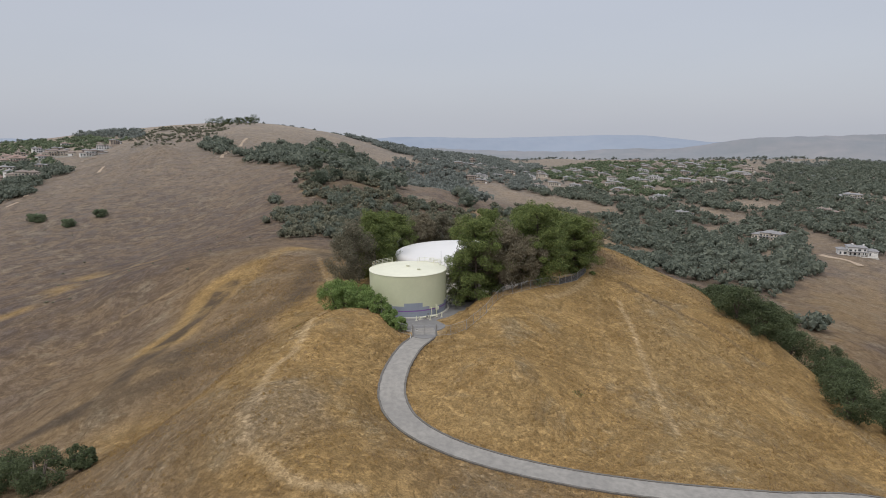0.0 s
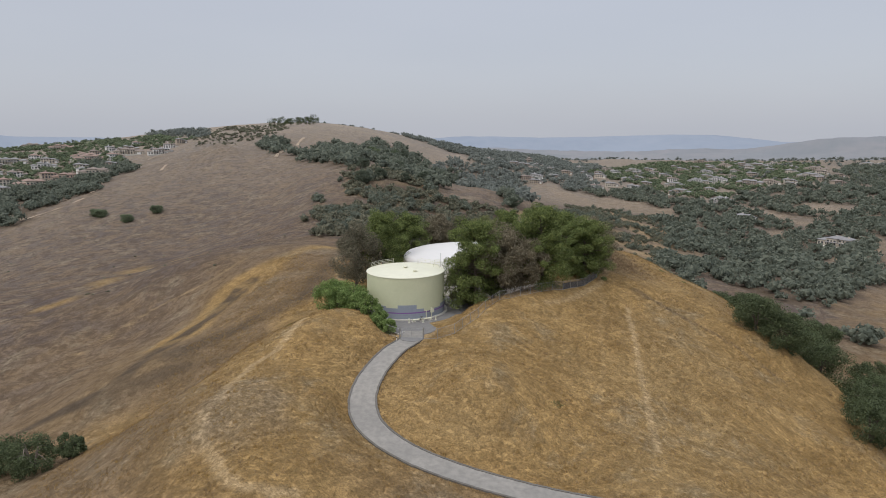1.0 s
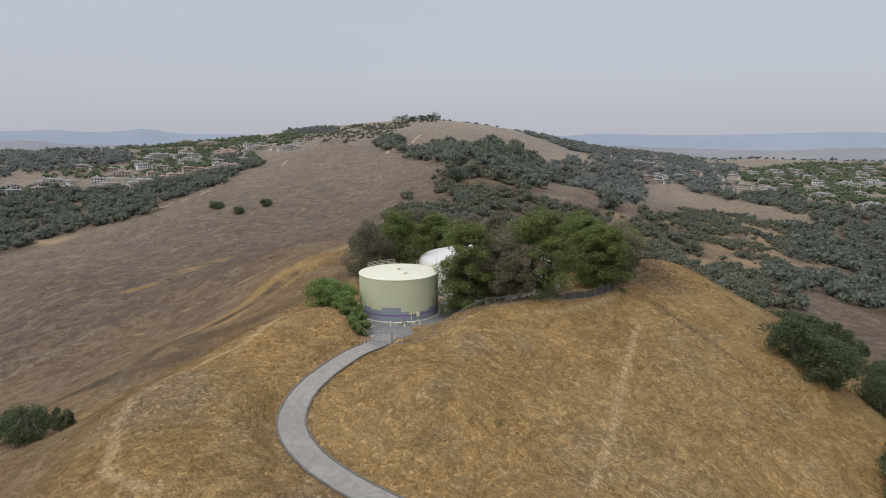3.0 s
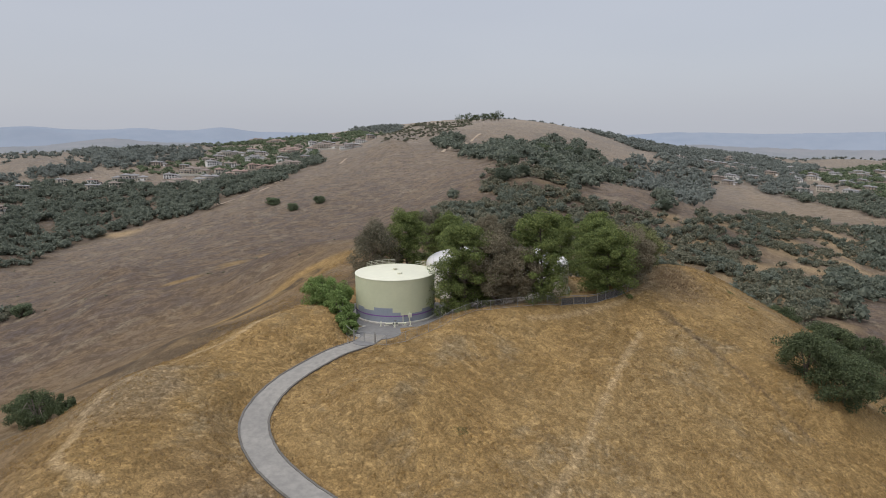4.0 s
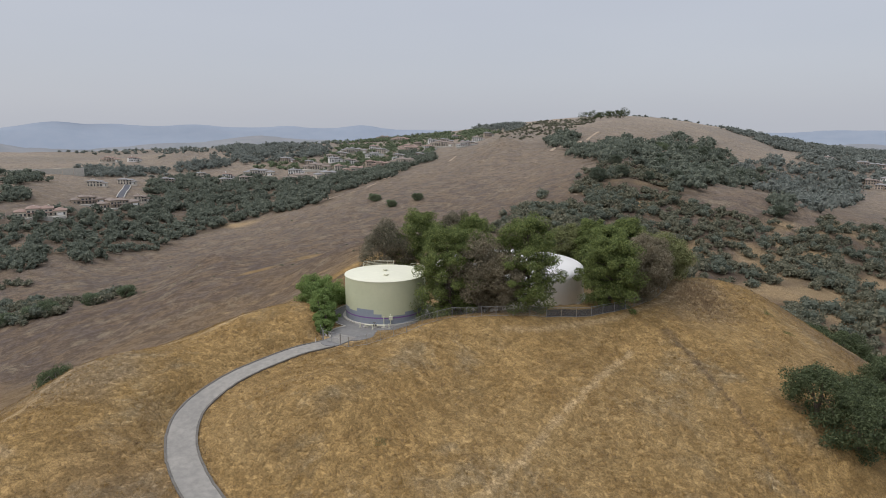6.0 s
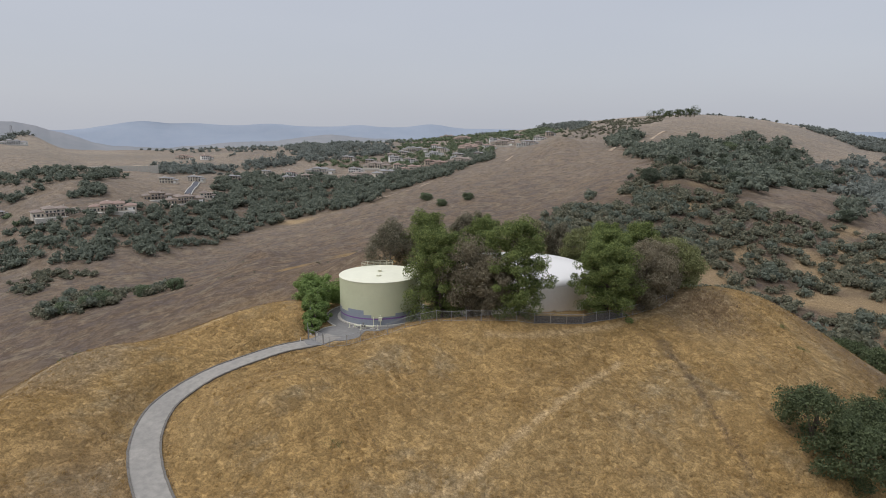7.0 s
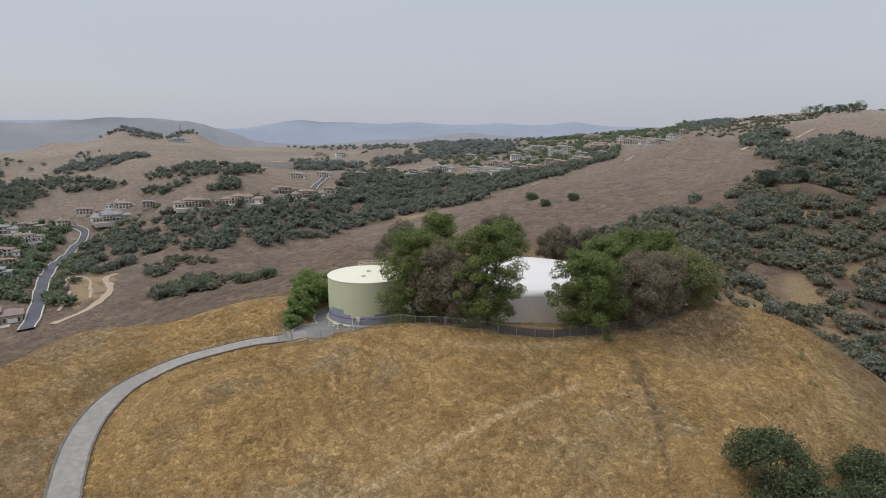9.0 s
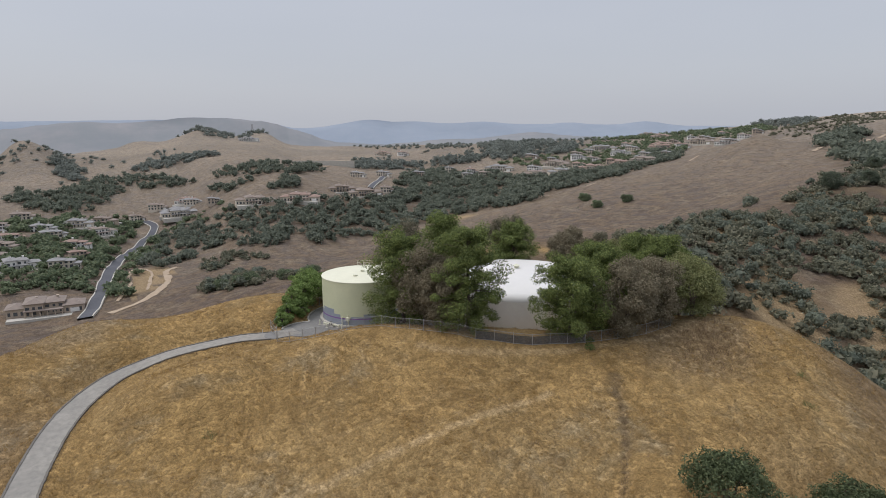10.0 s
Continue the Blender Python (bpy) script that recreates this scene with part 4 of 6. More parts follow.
rim = yard_outline(0.035)
v = [(-4.5, 139.0, YARD_Z + 0.035)] + rim + [(x, y, z - 0.3) for x, y, z in rim]
n = len(rim)
f = [(0, 1 + k, 1 + (k + 1) % n) for k in range(n)] + [(1 + k, 1 + n + k, 1 + n + (k + 1) % n, 1 + (k + 1) % n) for k in range(n)]
tagged(new("pavement", mesh_from("pavement", v, f, yard_m)), "grey asphalt yard round the small tank", "pavement", kind="structure")
kerb = np.array([p for p in yard_outline(0.0, 150, 0.12) if p[1] > 124.2 and (p[0] < -4.6 or p[1] > 160)])
kerb = kerb[np.argsort(np.arctan2(kerb[:, 1] - 139.0, -(kerb[:, 0] + 4.5)))]
ribbon(kerb[kerb[:, 0] < -4.6], 0.16, 0.17, 0.4, concrete_m, "trim", "pale concrete kerb at the edge of the yard", "kerb")


# ---- the small pale green tank ----
def arc_wall(bm, r, z0, z1, a0, a1, thick=0.012):
    """A thin curved plate on a shell of radius r, between two bearings in degrees."""
    k = max(2, int(abs(a1 - a0) / 3))
    lo, hi = [], []
    for i in range(k + 1):
        a = math.radians(a0 + (a1 - a0) * i / k)
        c, s = math.cos(a), math.sin(a)
        lo.append([bm.verts.new((q * c, q * s, z0)) for q in (r, r + thick)])
        hi.append([bm.verts.new((q * c, q * s, z1)) for q in (r, r + thick)])
    for i in range(k):
        bm.faces.new((lo[i][1], lo[i + 1][1], hi[i + 1][1], hi[i][1]))
        bm.faces.new((hi[i][1], hi[i + 1][1], hi[i + 1][0], hi[i][0]))
        bm.faces.new((lo[i][0], lo[i + 1][0], lo[i + 1][1], lo[i][1]))


def arc_rail(r, z, a0, a1, height_m=1.07, parent=None):
    """A curved guard rail: posts, three rails and a toe board, each a part."""
    k = max(2, int(abs(a1 - a0) * math.pi / 180 * r / 1.3))
    pts = [(r * math.cos(math.radians(a0 + (a1 - a0) * i / k)), r * math.sin(math.radians(a0 + (a1 - a0) * i / k))) for i in range(k + 1)]
    for x, y in pts:
        bm = bmesh.new()
        tube(bm, (x, y, z - 0.05), (x, y, z + height_m), 0.035)
        part("post", bm, cream_roof_m, parent)
    for h in (height_m, height_m * 0.66, height_m * 0.33):
        bm = bmesh.new()
        for (ax, ay), (bx, by) in zip(pts, pts[1:]):
            tube(bm, (ax, ay, z + h), (bx, by, z + h), 0.032)
        part("rail", bm, cream_roof_m, parent)
    bm = bmesh.new()
    arc_wall(bm, r - 0.02, z, z + 0.14, a0, a1, 0.04)
    part("toe_board", bm, cream_roof_m, parent)


def small_tank():
    t = thing("water_tank", "pale green steel water tank with a cream cone roof", "water tank", at=(-8.23, 145.29, YARD_Z))
    r, h = 8.83, 9.35
    bm = bmesh.new()
    lathe(bm, [(r, 0.05), (r, h)], 128)
    me = mesh_of("shell", bm, cream_m)
    me.shade_smooth()
    part("shell", me, None, t, "pale green painted steel shell")
    for z in (3.1, 6.2):
        bm = bmesh.new()
        lathe(bm, [(r, z - 0.02), (r + 0.012, z), (r, z + 0.02)], 96)
        part("weld_ring", bm, cream_m, t)
    bm = bmesh.new()
    lathe(bm, [(r, h - 0.1), (r + 0.09, h - 0.1), (r + 0.09, h + 0.02), (r + 0.02, h + 0.05), (r * 0.5, h + 0.3), (0.02, h + 0.56)], 128)
    part("roof", bm, cream_roof_m, t, "cream cone roof")
    bm = bmesh.new()
    lathe(bm, [(r + 0.002, 0.0), (r + 0.01, 1.45)], 128)
    part("base_band", bm, greypaint_m, t, "blue-grey painted base band")
    bm = bmesh.new()
    lathe(bm, [(r + 0.004, 1.45), (r + 0.014, 1.45), (r + 0.014, 1.72), (r + 0.004, 1.72)], 128)
    part("stripe", bm, purple_m, t, "purple painted stripe")
    for a0, a1, top in ((-128, -111, 3.0), (-111, -93, 2.65), (-93, -66, 3.35), (-66, -55, 2.4), (-39, -22, 2.05), (-22, 36, 2.6)):
        bm = bmesh.new()
        arc_wall(bm, r + 0.004, 1.72, top, a0, a1)
        part("paint_patch", bm, greypaint_m, t, "blue-grey cover paint over the shell")
    bm = bmesh.new()
    lathe(bm, [(r, 0.0), (r, 0.22), (r + 0.12, 0.3), (r + 0.6, 0.3), (r + 0.66, 0.25), (r + 0.68, 0.0)], 96)
    part("foundation_ring", bm, concrete_m, t, "pale concrete foundation ring")
    bm = bmesh.new()
    tube(bm, (0, 0, h + 0.5), (0, 0, h + 0.85), 0.35, 20)
    lathe(bm, [(0.02, h + 1.0), (0.55, h + 0.9), (0.55, h + 0.8), (0.36, h + 0.8)], 20)
    part("vent", bm, cream_roof_m, t, "round roof vent with a cap")
    bm = bmesh.new()
    box(bm, 2.2, -3.1, h + 0.38, 3.0, -2.3, h + 0.62, 0.03)
    part("hatch", bm, cream_roof_m, t, "square roof hatch")
    rail = part("guard_rail", bmesh.new(), cream_roof_m, t, "cream tube guard rail at the roof edge")
    arc_rail(r - 0.12, h + 0.02, 118, 166, parent=rail)
    rail = part("guard_rail", bmesh.new(), cream_roof_m, t, "cream tube guard rail round the ladder landing")
    arc_rail(r - 0.12, h + 0.02, 30, 74, parent=rail)
    for a, b in ((30, 1.9), (74, 1.9)):   # returns of the landing
        c, s = math.cos(math.radians(a)), math.sin(math.radians(a))
        for hh in (1.07, 0.55):
            bm = bmesh.new()
            tube(bm, ((r - 0.12) * c, (r - 0.12) * s, h + 0.02 + hh), ((r - b) * c, (r - b) * s, h + 0.12 + hh), 0.03)
            part("rail", bm, cream_roof_m, rail)
        bm = bmesh.new()
        tube(bm, ((r - b) * c, (r - b) * s, h), ((r - b) * c, (r - b) * s, h + 1.2), 0.035)
        part("post", bm, cream_roof_m, rail)
    ladder(t, r, h, 52, cream_roof_m)
    bm = bmesh.new()
    a = math.radians(26)
    tube(bm, ((r - 0.3) * math.cos(a), (r - 0.3) * math.sin(a), h - 0.1), ((r - 0.3) * math.cos(a), (r - 0.3) * math.sin(a), h + 3.4), 0.03)
    part("antenna_mast", bm, steel_m, t, "thin steel antenna mast")
    for a, z0, z1, q in ((-52, 0.2, 2.0, 0.09), (-43, 0.2, 2.4, 0.1)):   # risers on the shell
        c, s = math.cos(math.radians(a)), math.sin(math.radians(a))
        bm = bmesh.new()
        tube(bm, ((r + 0.2) * c, (r + 0.2) * s, z0), ((r + 0.2) * c, (r + 0.2) * s, z1), q, 12)
        tube(bm, ((r - 0.05) * c, (r - 0.05) * s, z1 - 0.1), ((r + 0.32) * c, (r + 0.32) * s, z1 - 0.1), q * 1.3, 12)
        part("riser_pipe", bm, cream_roof_m, t, "cream riser pipe on the shell")
    c, s = math.cos(math.radians(-43)), math.sin(math.radians(-43))
    bm = bmesh.new()
    box(bm, -0.38, -0.22, 1.3, 0.38, 0.22, 2.1, 0.04)
    for v in bm.verts:
        v.co = Matrix.Rotation(radians(-43 + 90), 3, "Z") @ v.co + Vector(((r + 0.45) * c, (r + 0.45) * s, 0))
    part("meter_box", bm, cream_roof_m, t, "cream meter box on the shell")
    return t


def ladder(t, r, h, bearing, material):
    """A caged ladder up a shell."""
    a = math.radians(bearing)
    c, s = math.cos(a), math.sin(a)
    lad = part("ladder", bmesh.new(), material, t, "caged steel ladder")
    for side in (-0.25, 0.25):
        bm = bmesh.new()
        tube(bm, ((r + 0.25) * c - side * s, (r + 0.25) * s + side * c, 0.4), ((r + 0.25) * c - side * s, (r + 0.25) * s + side * c, h + 1.1), 0.03)
        part("stile", bm, material, lad)
    for k in range(int((h - 0.5) / 0.3)):
        z = 0.6 + 0.3 * k
        bm = bmesh.new()
        tube(bm, ((r + 0.25) * c + 0.25 * s, (r + 0.25) * s - 0.25 * c, z), ((r + 0.25) * c - 0.25 * s, (r + 0.25) * s + 0.25 * c, z), 0.018, 6)
        part("rung", bm, material, lad)
    for k in range(6):
        z = 2.6 + k * (h - 2.4) / 5
        bm = bmesh.new()
        pts = [((r + 0.25 + 0.7 * math.sin(q)) * c - 0.36 * math.cos(q) * s, (r + 0.25 + 0.7 * math.sin(q)) * s + 0.36 * math.cos(q) * c, z) for q in np.linspace(0, math.pi, 9)]
        for p, q in zip(pts, pts[1:]):
            tube(bm, p, q, 0.02, 6)
        part("cage_hoop", bm, material, lad)


small_tank()


# ---- the large white tank ----
def large_tank():
    t = thing("water_tank", "large off-white steel water tank with a domed roof", "water tank", at=(4.74, 177.28, YARD_Z))
    r = 18.42
    bm = bmesh.new()
    lathe(bm, [(r, 0.0), (r, 6.5)], 160)
    me = mesh_of("shell", bm, white_m)
    me.shade_smooth()
    part("shell", me, None, t, "off-white painted steel shell")
    bm = bmesh.new()
    knuckle = [(r - 1.9 + 1.9 * math.cos(q), 6.5 + 1.55 * math.sin(q)) for q in np.linspace(0, math.radians(78), 12)]
    dome = [(x, knuckle[-1][1] + 1.5 * (1 - (x / knuckle[-1][0]) ** 2)) for x in np.linspace(knuckle[-1][0], 0.02, 14)[1:]]
    lathe(bm, knuckle + dome, 160)
    me = mesh_of("roof", bm, white_roof_m)
    me.shade_smooth()
    part("roof", me, None, t, "white domed roof with a rounded edge")
    bm = bmesh.new()
    lathe(bm, [(r, 0.0), (r, 0.12), (r + 0.5, 0.18), (r + 0.6, 0.0)], 96)
    part("foundation_ring", bm, concrete_m, t, "pale concrete foundation ring")
    seam = bmesh.new()
    box(seam, r - 0.005, -0.03, 0.15, r + 0.014, 0.03, 6.5)
    me = mesh_of("weld_seam", seam, white_m)
    for k in range(28):
        ob = part("weld_seam", me, None, t)
        ob.rotation_euler = (0, 0, 2 * math.pi * k / 28)
    top = knuckle[-1][1] + 1.5
    bm = bmesh.new()
    tube(bm, (0, 0, top - 0.1), (0, 0, top + 0.5), 0.5, 20)
    lathe(bm, [(0.02, top + 1.0), (0.8, top + 0.6), (0.8, top + 0.5), (0.5, top + 0.5)], 20)
    part("vent", bm, cream_roof_m, t, "round roof vent with a conical cap")
    ladder(t, r, 6.8, -108, white_m)
    for b in (-100, -96):
        c, s = math.cos(math.radians(b)), math.sin(math.radians(b))
        bm = bmesh.new()
        tube(bm, ((r + 0.25) * c, (r + 0.25) * s, 0.0), ((r + 0.25) * c, (r + 0.25) * s, 7.2), 0.13, 12)
        tube(bm, ((r + 0.25) * c, (r + 0.25) * s, 7.2), ((r - 1.2) * c, (r - 1.2) * s, 7.6), 0.13, 12)
        part("overflow_pipe", bm, white_m, t, "white overflow pipe up the shell")
    rail = part("guard_rail", bmesh.new(), white_m, t, "white tube guard rail at the roof edge")
    arc_rail(r - 1.2, 7.65, -118, -96, parent=rail)
    return t


large_tank()


# ---- pipes and posts in the yard ----
def manifold(x, y, turn):
    t = thing("pipe_manifold", "cream and dark pipe manifold on pale concrete pads", "pipes", at=(x, y, YARD_Z + 0.035), turn=turn)
    for px in (-1.9, 0.0, 1.9):
        bm = bmesh.new()
        box(bm, px - 0.55, -0.3, 0, px + 0.55, 0.3, 0.16, 0.03)
        part("pad", bm, concrete_m, t, "pale concrete pad")
    for k, (x0, x1, rr, m) in enumerate(((-2.1, -0.7, 0.13, cream_roof_m), (-0.7, 0.5, 0.17, dark_steel_m), (0.5, 2.1, 0.13, cream_roof_m))):
        bm = bmesh.new()
        tube(bm, (x0, 0, 0.5), (x1, 0, 0.5), rr, 16)
        part("pipe", bm, m, t)
    for px in (-2.1, -0.7, -0.1, 0.5, 2.1):
        bm = bmesh.new()
        tube(bm, (px - 0.05, 0, 0.5), (px + 0.05, 0, 0.5), 0.26, 16)
        part("flange", bm, cream_roof_m, t)
    for px in (-1.9, 1.9):
        bm = bmesh.new()
        tube(bm, (px, 0, 0.1), (px, 0, 0.42), 0.12, 12)
        part("pipe_support", bm, cream_roof_m, t)
    bm = bmesh.new()
    tube(bm, (-0.1, 0, 0.5), (-0.1, 0, 1.1), 0.06, 10)
    part("valve_stem", bm, dark_steel_m, t)
    bm = bmesh.new()
    pts = [(-0.1 + 0.28 * math.cos(q), 0.28 * math.sin(q), 1.1) for q in np.linspace(0, 2 * math.pi, 13)]
    for p, q in zip(pts, pts[1:]):
        tube(bm, p, q, 0.03, 6)
    tube(bm, (-0.38, 0, 1.1), (0.18, 0, 1.1), 0.025, 6)
    part("handwheel", bm, dark_steel_m, t, "dark steel handwheel")


def bollard(x, y):
    t = thing("bollard", "cream steel bollard standing in the asphalt yard", "bollard", "bollards by the pipes", at=(x, y, YARD_Z + 0.03))
    bm = bmesh.new()
    lathe(bm, [(0.11, 0), (0.11, 1.0), (0.09, 1.07), (0.01, 1.1)], 16)
    part("post", bm, cream_roof_m, t)
    bm = bmesh.new()
    box(bm, -0.28, -0.28, 0, 0.28, 0.28, 0.08, 0.02)
    part("footing", bm, concrete_m, t)
    return t


for bearing, dist in ((-62, 10.4), (24, 10.5)):
    a = radians(bearing)
    manifold(-8.23 + dist * math.cos(a), 145.29 + dist * math.sin(a), a + math.pi / 2)
for bearing, dist in ((-78, 11.1), (-63, 11.6), (-46, 11.2), (15, 11.4), (31, 11.4)):
    a = radians(bearing)
    bollard(-8.23 + dist * math.cos(a), 145.29 + dist * math.sin(a))


# ---- chain-link fence and gate ----
FENCE_EAST = [(-1.4, 124.2), (1.4, 123.4), (4.6, 125.0), (9.0, 131.3), (13.3, 140.3), (20.2, 145.6), (28.0, 152.0), (34.0, 160.0), (38.0, 168.5), (40.2, 178.0), (40.6, 187.0)]
FENCE_WEST = [(-6.3, 124.2), (-9.2, 126.3), (-13.0, 130.0), (-17.0, 135.0), (-21.5, 141.0)]


def fabric(length, h0, h1, high=1.85, gap=0.22, wire=0.0075):
    """Woven wire from the near post (ground height h0) to the next one (h1), in the x-z plane."""
    v, f = [], []
    n = int((length + high) / gap)
    for lean in (1, -1):
        for k in range(n):
            x0 = -high + k * gap if lean > 0 else k * gap
            xa, za, xb, zb = x0, 0.0, x0 + lean * high, high
            lo, hi = min(xa, xb), max(xa, xb)
            if hi <= 0 or lo >= length:
                continue
            ends = []
            for x in (max(lo, 0), min(hi, length)):
                z = (x - xa) / (xb - xa) * high
                ends.append((x, z + h0 + (h1 - h0) * x / length))
            i = len(v)
            (x1, z1), (x2, z2) = ends
            v += [(x1, -0.004, z1 - wire), (x1, -0.004, z1 + wire), (x2, 0.004, z2 + wire), (x2, 0.004, z2 - wire)]
            f.append((i, i + 1, i + 2, i + 3))
    return mesh_from("wire_mesh", v, f, steel_m)


def fence(points, label, slats=()):
    t = thing("fence", label, "fence", "fences round the yard", at=(points[0][0], points[0][1], 0))
    ox, oy = points[0]
    stops = []
    for (ax, ay), (bx, by) in zip(points, points[1:]):
        n = max(1, round(math.hypot(bx - ax, by - ay) / 2.9))
        stops += [(ax + (bx - ax) * k / n, ay + (by - ay) * k / n) for k in range(n)]
    stops.append(points[-1])
    zs = [ground_z(x, y) for x, y in stops]
    for k, ((x, y), z) in enumerate(zip(stops, zs)):
        thick = 0.055 if k in (0, len(stops) - 1) or (round(x, 1), round(y, 1)) in [(round(a, 1), round(b, 1)) for a, b in points] else 0.045
        bm = bmesh.new()
        tube(bm, (x - ox, y - oy, z - 0.3), (x - ox, y - oy, z + 2.1), thick, 10)
        tube(bm, (x - ox, y - oy, z + 2.1), (x - ox, y - oy, z + 2.16), thick * 1.25, 10, thick * 0.4)
        part("post", bm, steel_m, t)
    for k in range(len(stops) - 1):
        (ax, ay), (bx, by) = stops[k], stops[k + 1]
        length, ang = math.hypot(bx - ax, by - ay), math.atan2(by - ay, bx - ax)
        for hh in (2.0, 0.12):
            bm = bmesh.new()
            tube(bm, (ax - ox, ay - oy, zs[k] + hh), (bx - ox, by - oy, zs[k + 1] + hh), 0.034, 8)
            part("rail", bm, steel_m, t)
        w = part("wire_mesh", fabric(length, zs[k] + 0.12, zs[k + 1] + 0.12), None, t, "galvanised woven wire")
        w.location, w.rotation_euler = (ax - ox, ay - oy, 0), (0, 0, ang)
        if slats and slats[0] <= ax <= slats[1] and ay > 144:
            bm = bmesh.new()
            for j in range(int(length / 0.16)):
                x0 = 0.05 + j * 0.16
                q0, q1 = zs[k] + (zs[k + 1] - zs[k]) * x0 / length, zs[k] + (zs[k + 1] - zs[k]) * (x0 + 0.14) / length
                for p in box(bm, x0, 0.02, 0, x0 + 0.14, 0.035, 1):
                    q = q0 if p.co.x < x0 + 0.07 else q1
                    p.co.z = q + 0.1 + p.co.z * 1.5
            s = part("privacy_slats", bm, slat_m, t, "dark privacy slats in the wire")
            s.location, s.rotation_euler = (ax - ox, ay - oy, 0), (0, 0, ang)
    return t


fence(FENCE_EAST, "grey chain-link fence with dark slats along the crest", (27.0, 37.0))
fence(FENCE_WEST, "grey chain-link fence over the mound by the gate")


def gate():
    t = thing("gate", "closed double-leaf chain-link gate across the road", "gate", at=(-6.2, 124.2, YARD_Z + 0.05))
    for x in (0.0, 4.7):
        bm = bmesh.new()
        tube(bm, (x, 0, -0.3), (x, 0, 2.4), 0.07, 12)
        part("gate_post", bm, steel_m, t)
    for x0, x1 in ((0.12, 2.3), (2.4, 4.58)):
        leaf = part("gate_leaf", fabric(x1 - x0 - 0.06, 0.12, 0.12, 1.9, 0.3, 0.006), None, t, "woven wire gate leaf")
        leaf.location = (x0 + 0.03, 0, 0)
        bm = bmesh.new()
        w = x1 - x0 - 0.06
        for a, b in (((0, 0, 0.1), (w, 0, 0.1)), ((0, 0, 2.02), (w, 0, 2.02)), ((0, 0, 0.1), (0, 0, 2.02)), ((w, 0, 0.1), (w, 0, 2.02)), ((0, 0, 1.05), (w, 0, 1.05))):
            tube(bm, a, b, 0.032, 8)
        part("gate_frame", bm, steel_m, leaf)
    for k, (x, z, wd, hg) in enumerate(((0.55, 1.0, 0.5, 0.42),)):
        sign = part("sign", bmesh.new(), white_roof_m, t, "small white sign with unreadable dark lines")
        bm = bmesh.new()
        box(bm, x, -0.06, z, x + wd, -0.045, z + hg, 0.004)
        part("sign_plate", bm, white_roof_m, sign)
        for j in range(3):
            bm = bmesh.new()
            box(bm, x + 0.06, -0.064, z + 0.08 + j * 0.1, x + wd - 0.06, -0.0605, z + 0.13 + j * 0.1)
            part("line_of_writing", bm, slat_m, sign)


gate()
for x, y in ((-6.0, 122.6), (-5.9, 126.6)):
    t = thing("marker_post", "short white marker post at the roadside", "marker post", "marker posts at the gate", at=(x - 0.6, y, ground_z(x - 0.6, y)))
    bm = bmesh.new()
    box(bm, -0.06, -0.03, -0.2, 0.06, 0.03, 1.0, 0.015)
    part("post", bm, white_roof_m, t)
    bm = bmesh.new()
    box(bm, -0.062, -0.034, 0.75, 0.062, 0.034, 0.88)
    part("reflector_band", bm, slat_m, t)


# ---- trees and shrubs ----
def flakes(centres, axes, size, rng, long=1.6, wild=0.5):
    """Small leaf triangles at the centres, more or less facing along the axes."""
    n = len(centres)
    f = axes / (np.linalg.norm(axes, axis=1)[:, None] + 1e-9) + rng.normal(0, wild, (n, 3))
    f /= np.linalg.norm(f, axis=1)[:, None] + 1e-9
    d = np.cross(f, rng.normal(size=(n, 3)))
    d /= np.linalg.norm(d, axis=1)[:, None] + 1e-9
    s = np.cross(f, d)
    k = (size * rng.uniform(0.6, 1.35, n))[:, None]
    a = centres - d * k * long * 0.5
    return np.stack([a - s * k * 0.5, a + s * k * 0.5, centres + d * k * long * 0.5], 1).reshape(-1, 3)


def tri_mesh(name, verts, material):
    """A mesh of loose triangles from an array of corners."""
    me = bpy.data.meshes.new(name)
    n = len(verts) // 3
    me.vertices.add(3 * n)
    me.vertices.foreach_set("co", verts.astype(np.float32).ravel())
    me.loops.add(3 * n)
    me.loops.foreach_set("vertex_index", np.arange(3 * n, dtype=np.int32))
    me.polygons.add(n)
    me.polygons.foreach_set("loop_start", np.arange(0, 3 * n, 3, dtype=np.int32))
    me.materials.append(material)
    me.update(calc_edges=True)
    return me


def limb(bm, points, r0, r1, sides=6):
    """A tapered, bent limb through points."""
    n = len(points) - 1
    for k in range(n):
        tube(bm, points[k], points[k + 1], r0 + (r1 - r0) * k / n, sides, r0 + (r1 - r0) * (k + 1) / n)


def clump(centre, radius, count, rng, flat=0.75, up=0.4):
    """Leaf places and axes in a lumpy clump, thicker towards its skin."""
    d = rng.normal(size=(count, 3))
    d /= np.linalg.norm(d, axis=1)[:, None]
    r = radius * rng.uniform(0.30, 1.0, count) ** 0.45 * (1 + 0.14 * np.sin(5 * d[:, 0] + 3 * d[:, 1]) * np.sin(6 * d[:, 2] + centre[0]))
    p = np.array(centre) + d * r[:, None] * np.array([1, 1, flat])
    return p, d + np.array([0, 0, up])


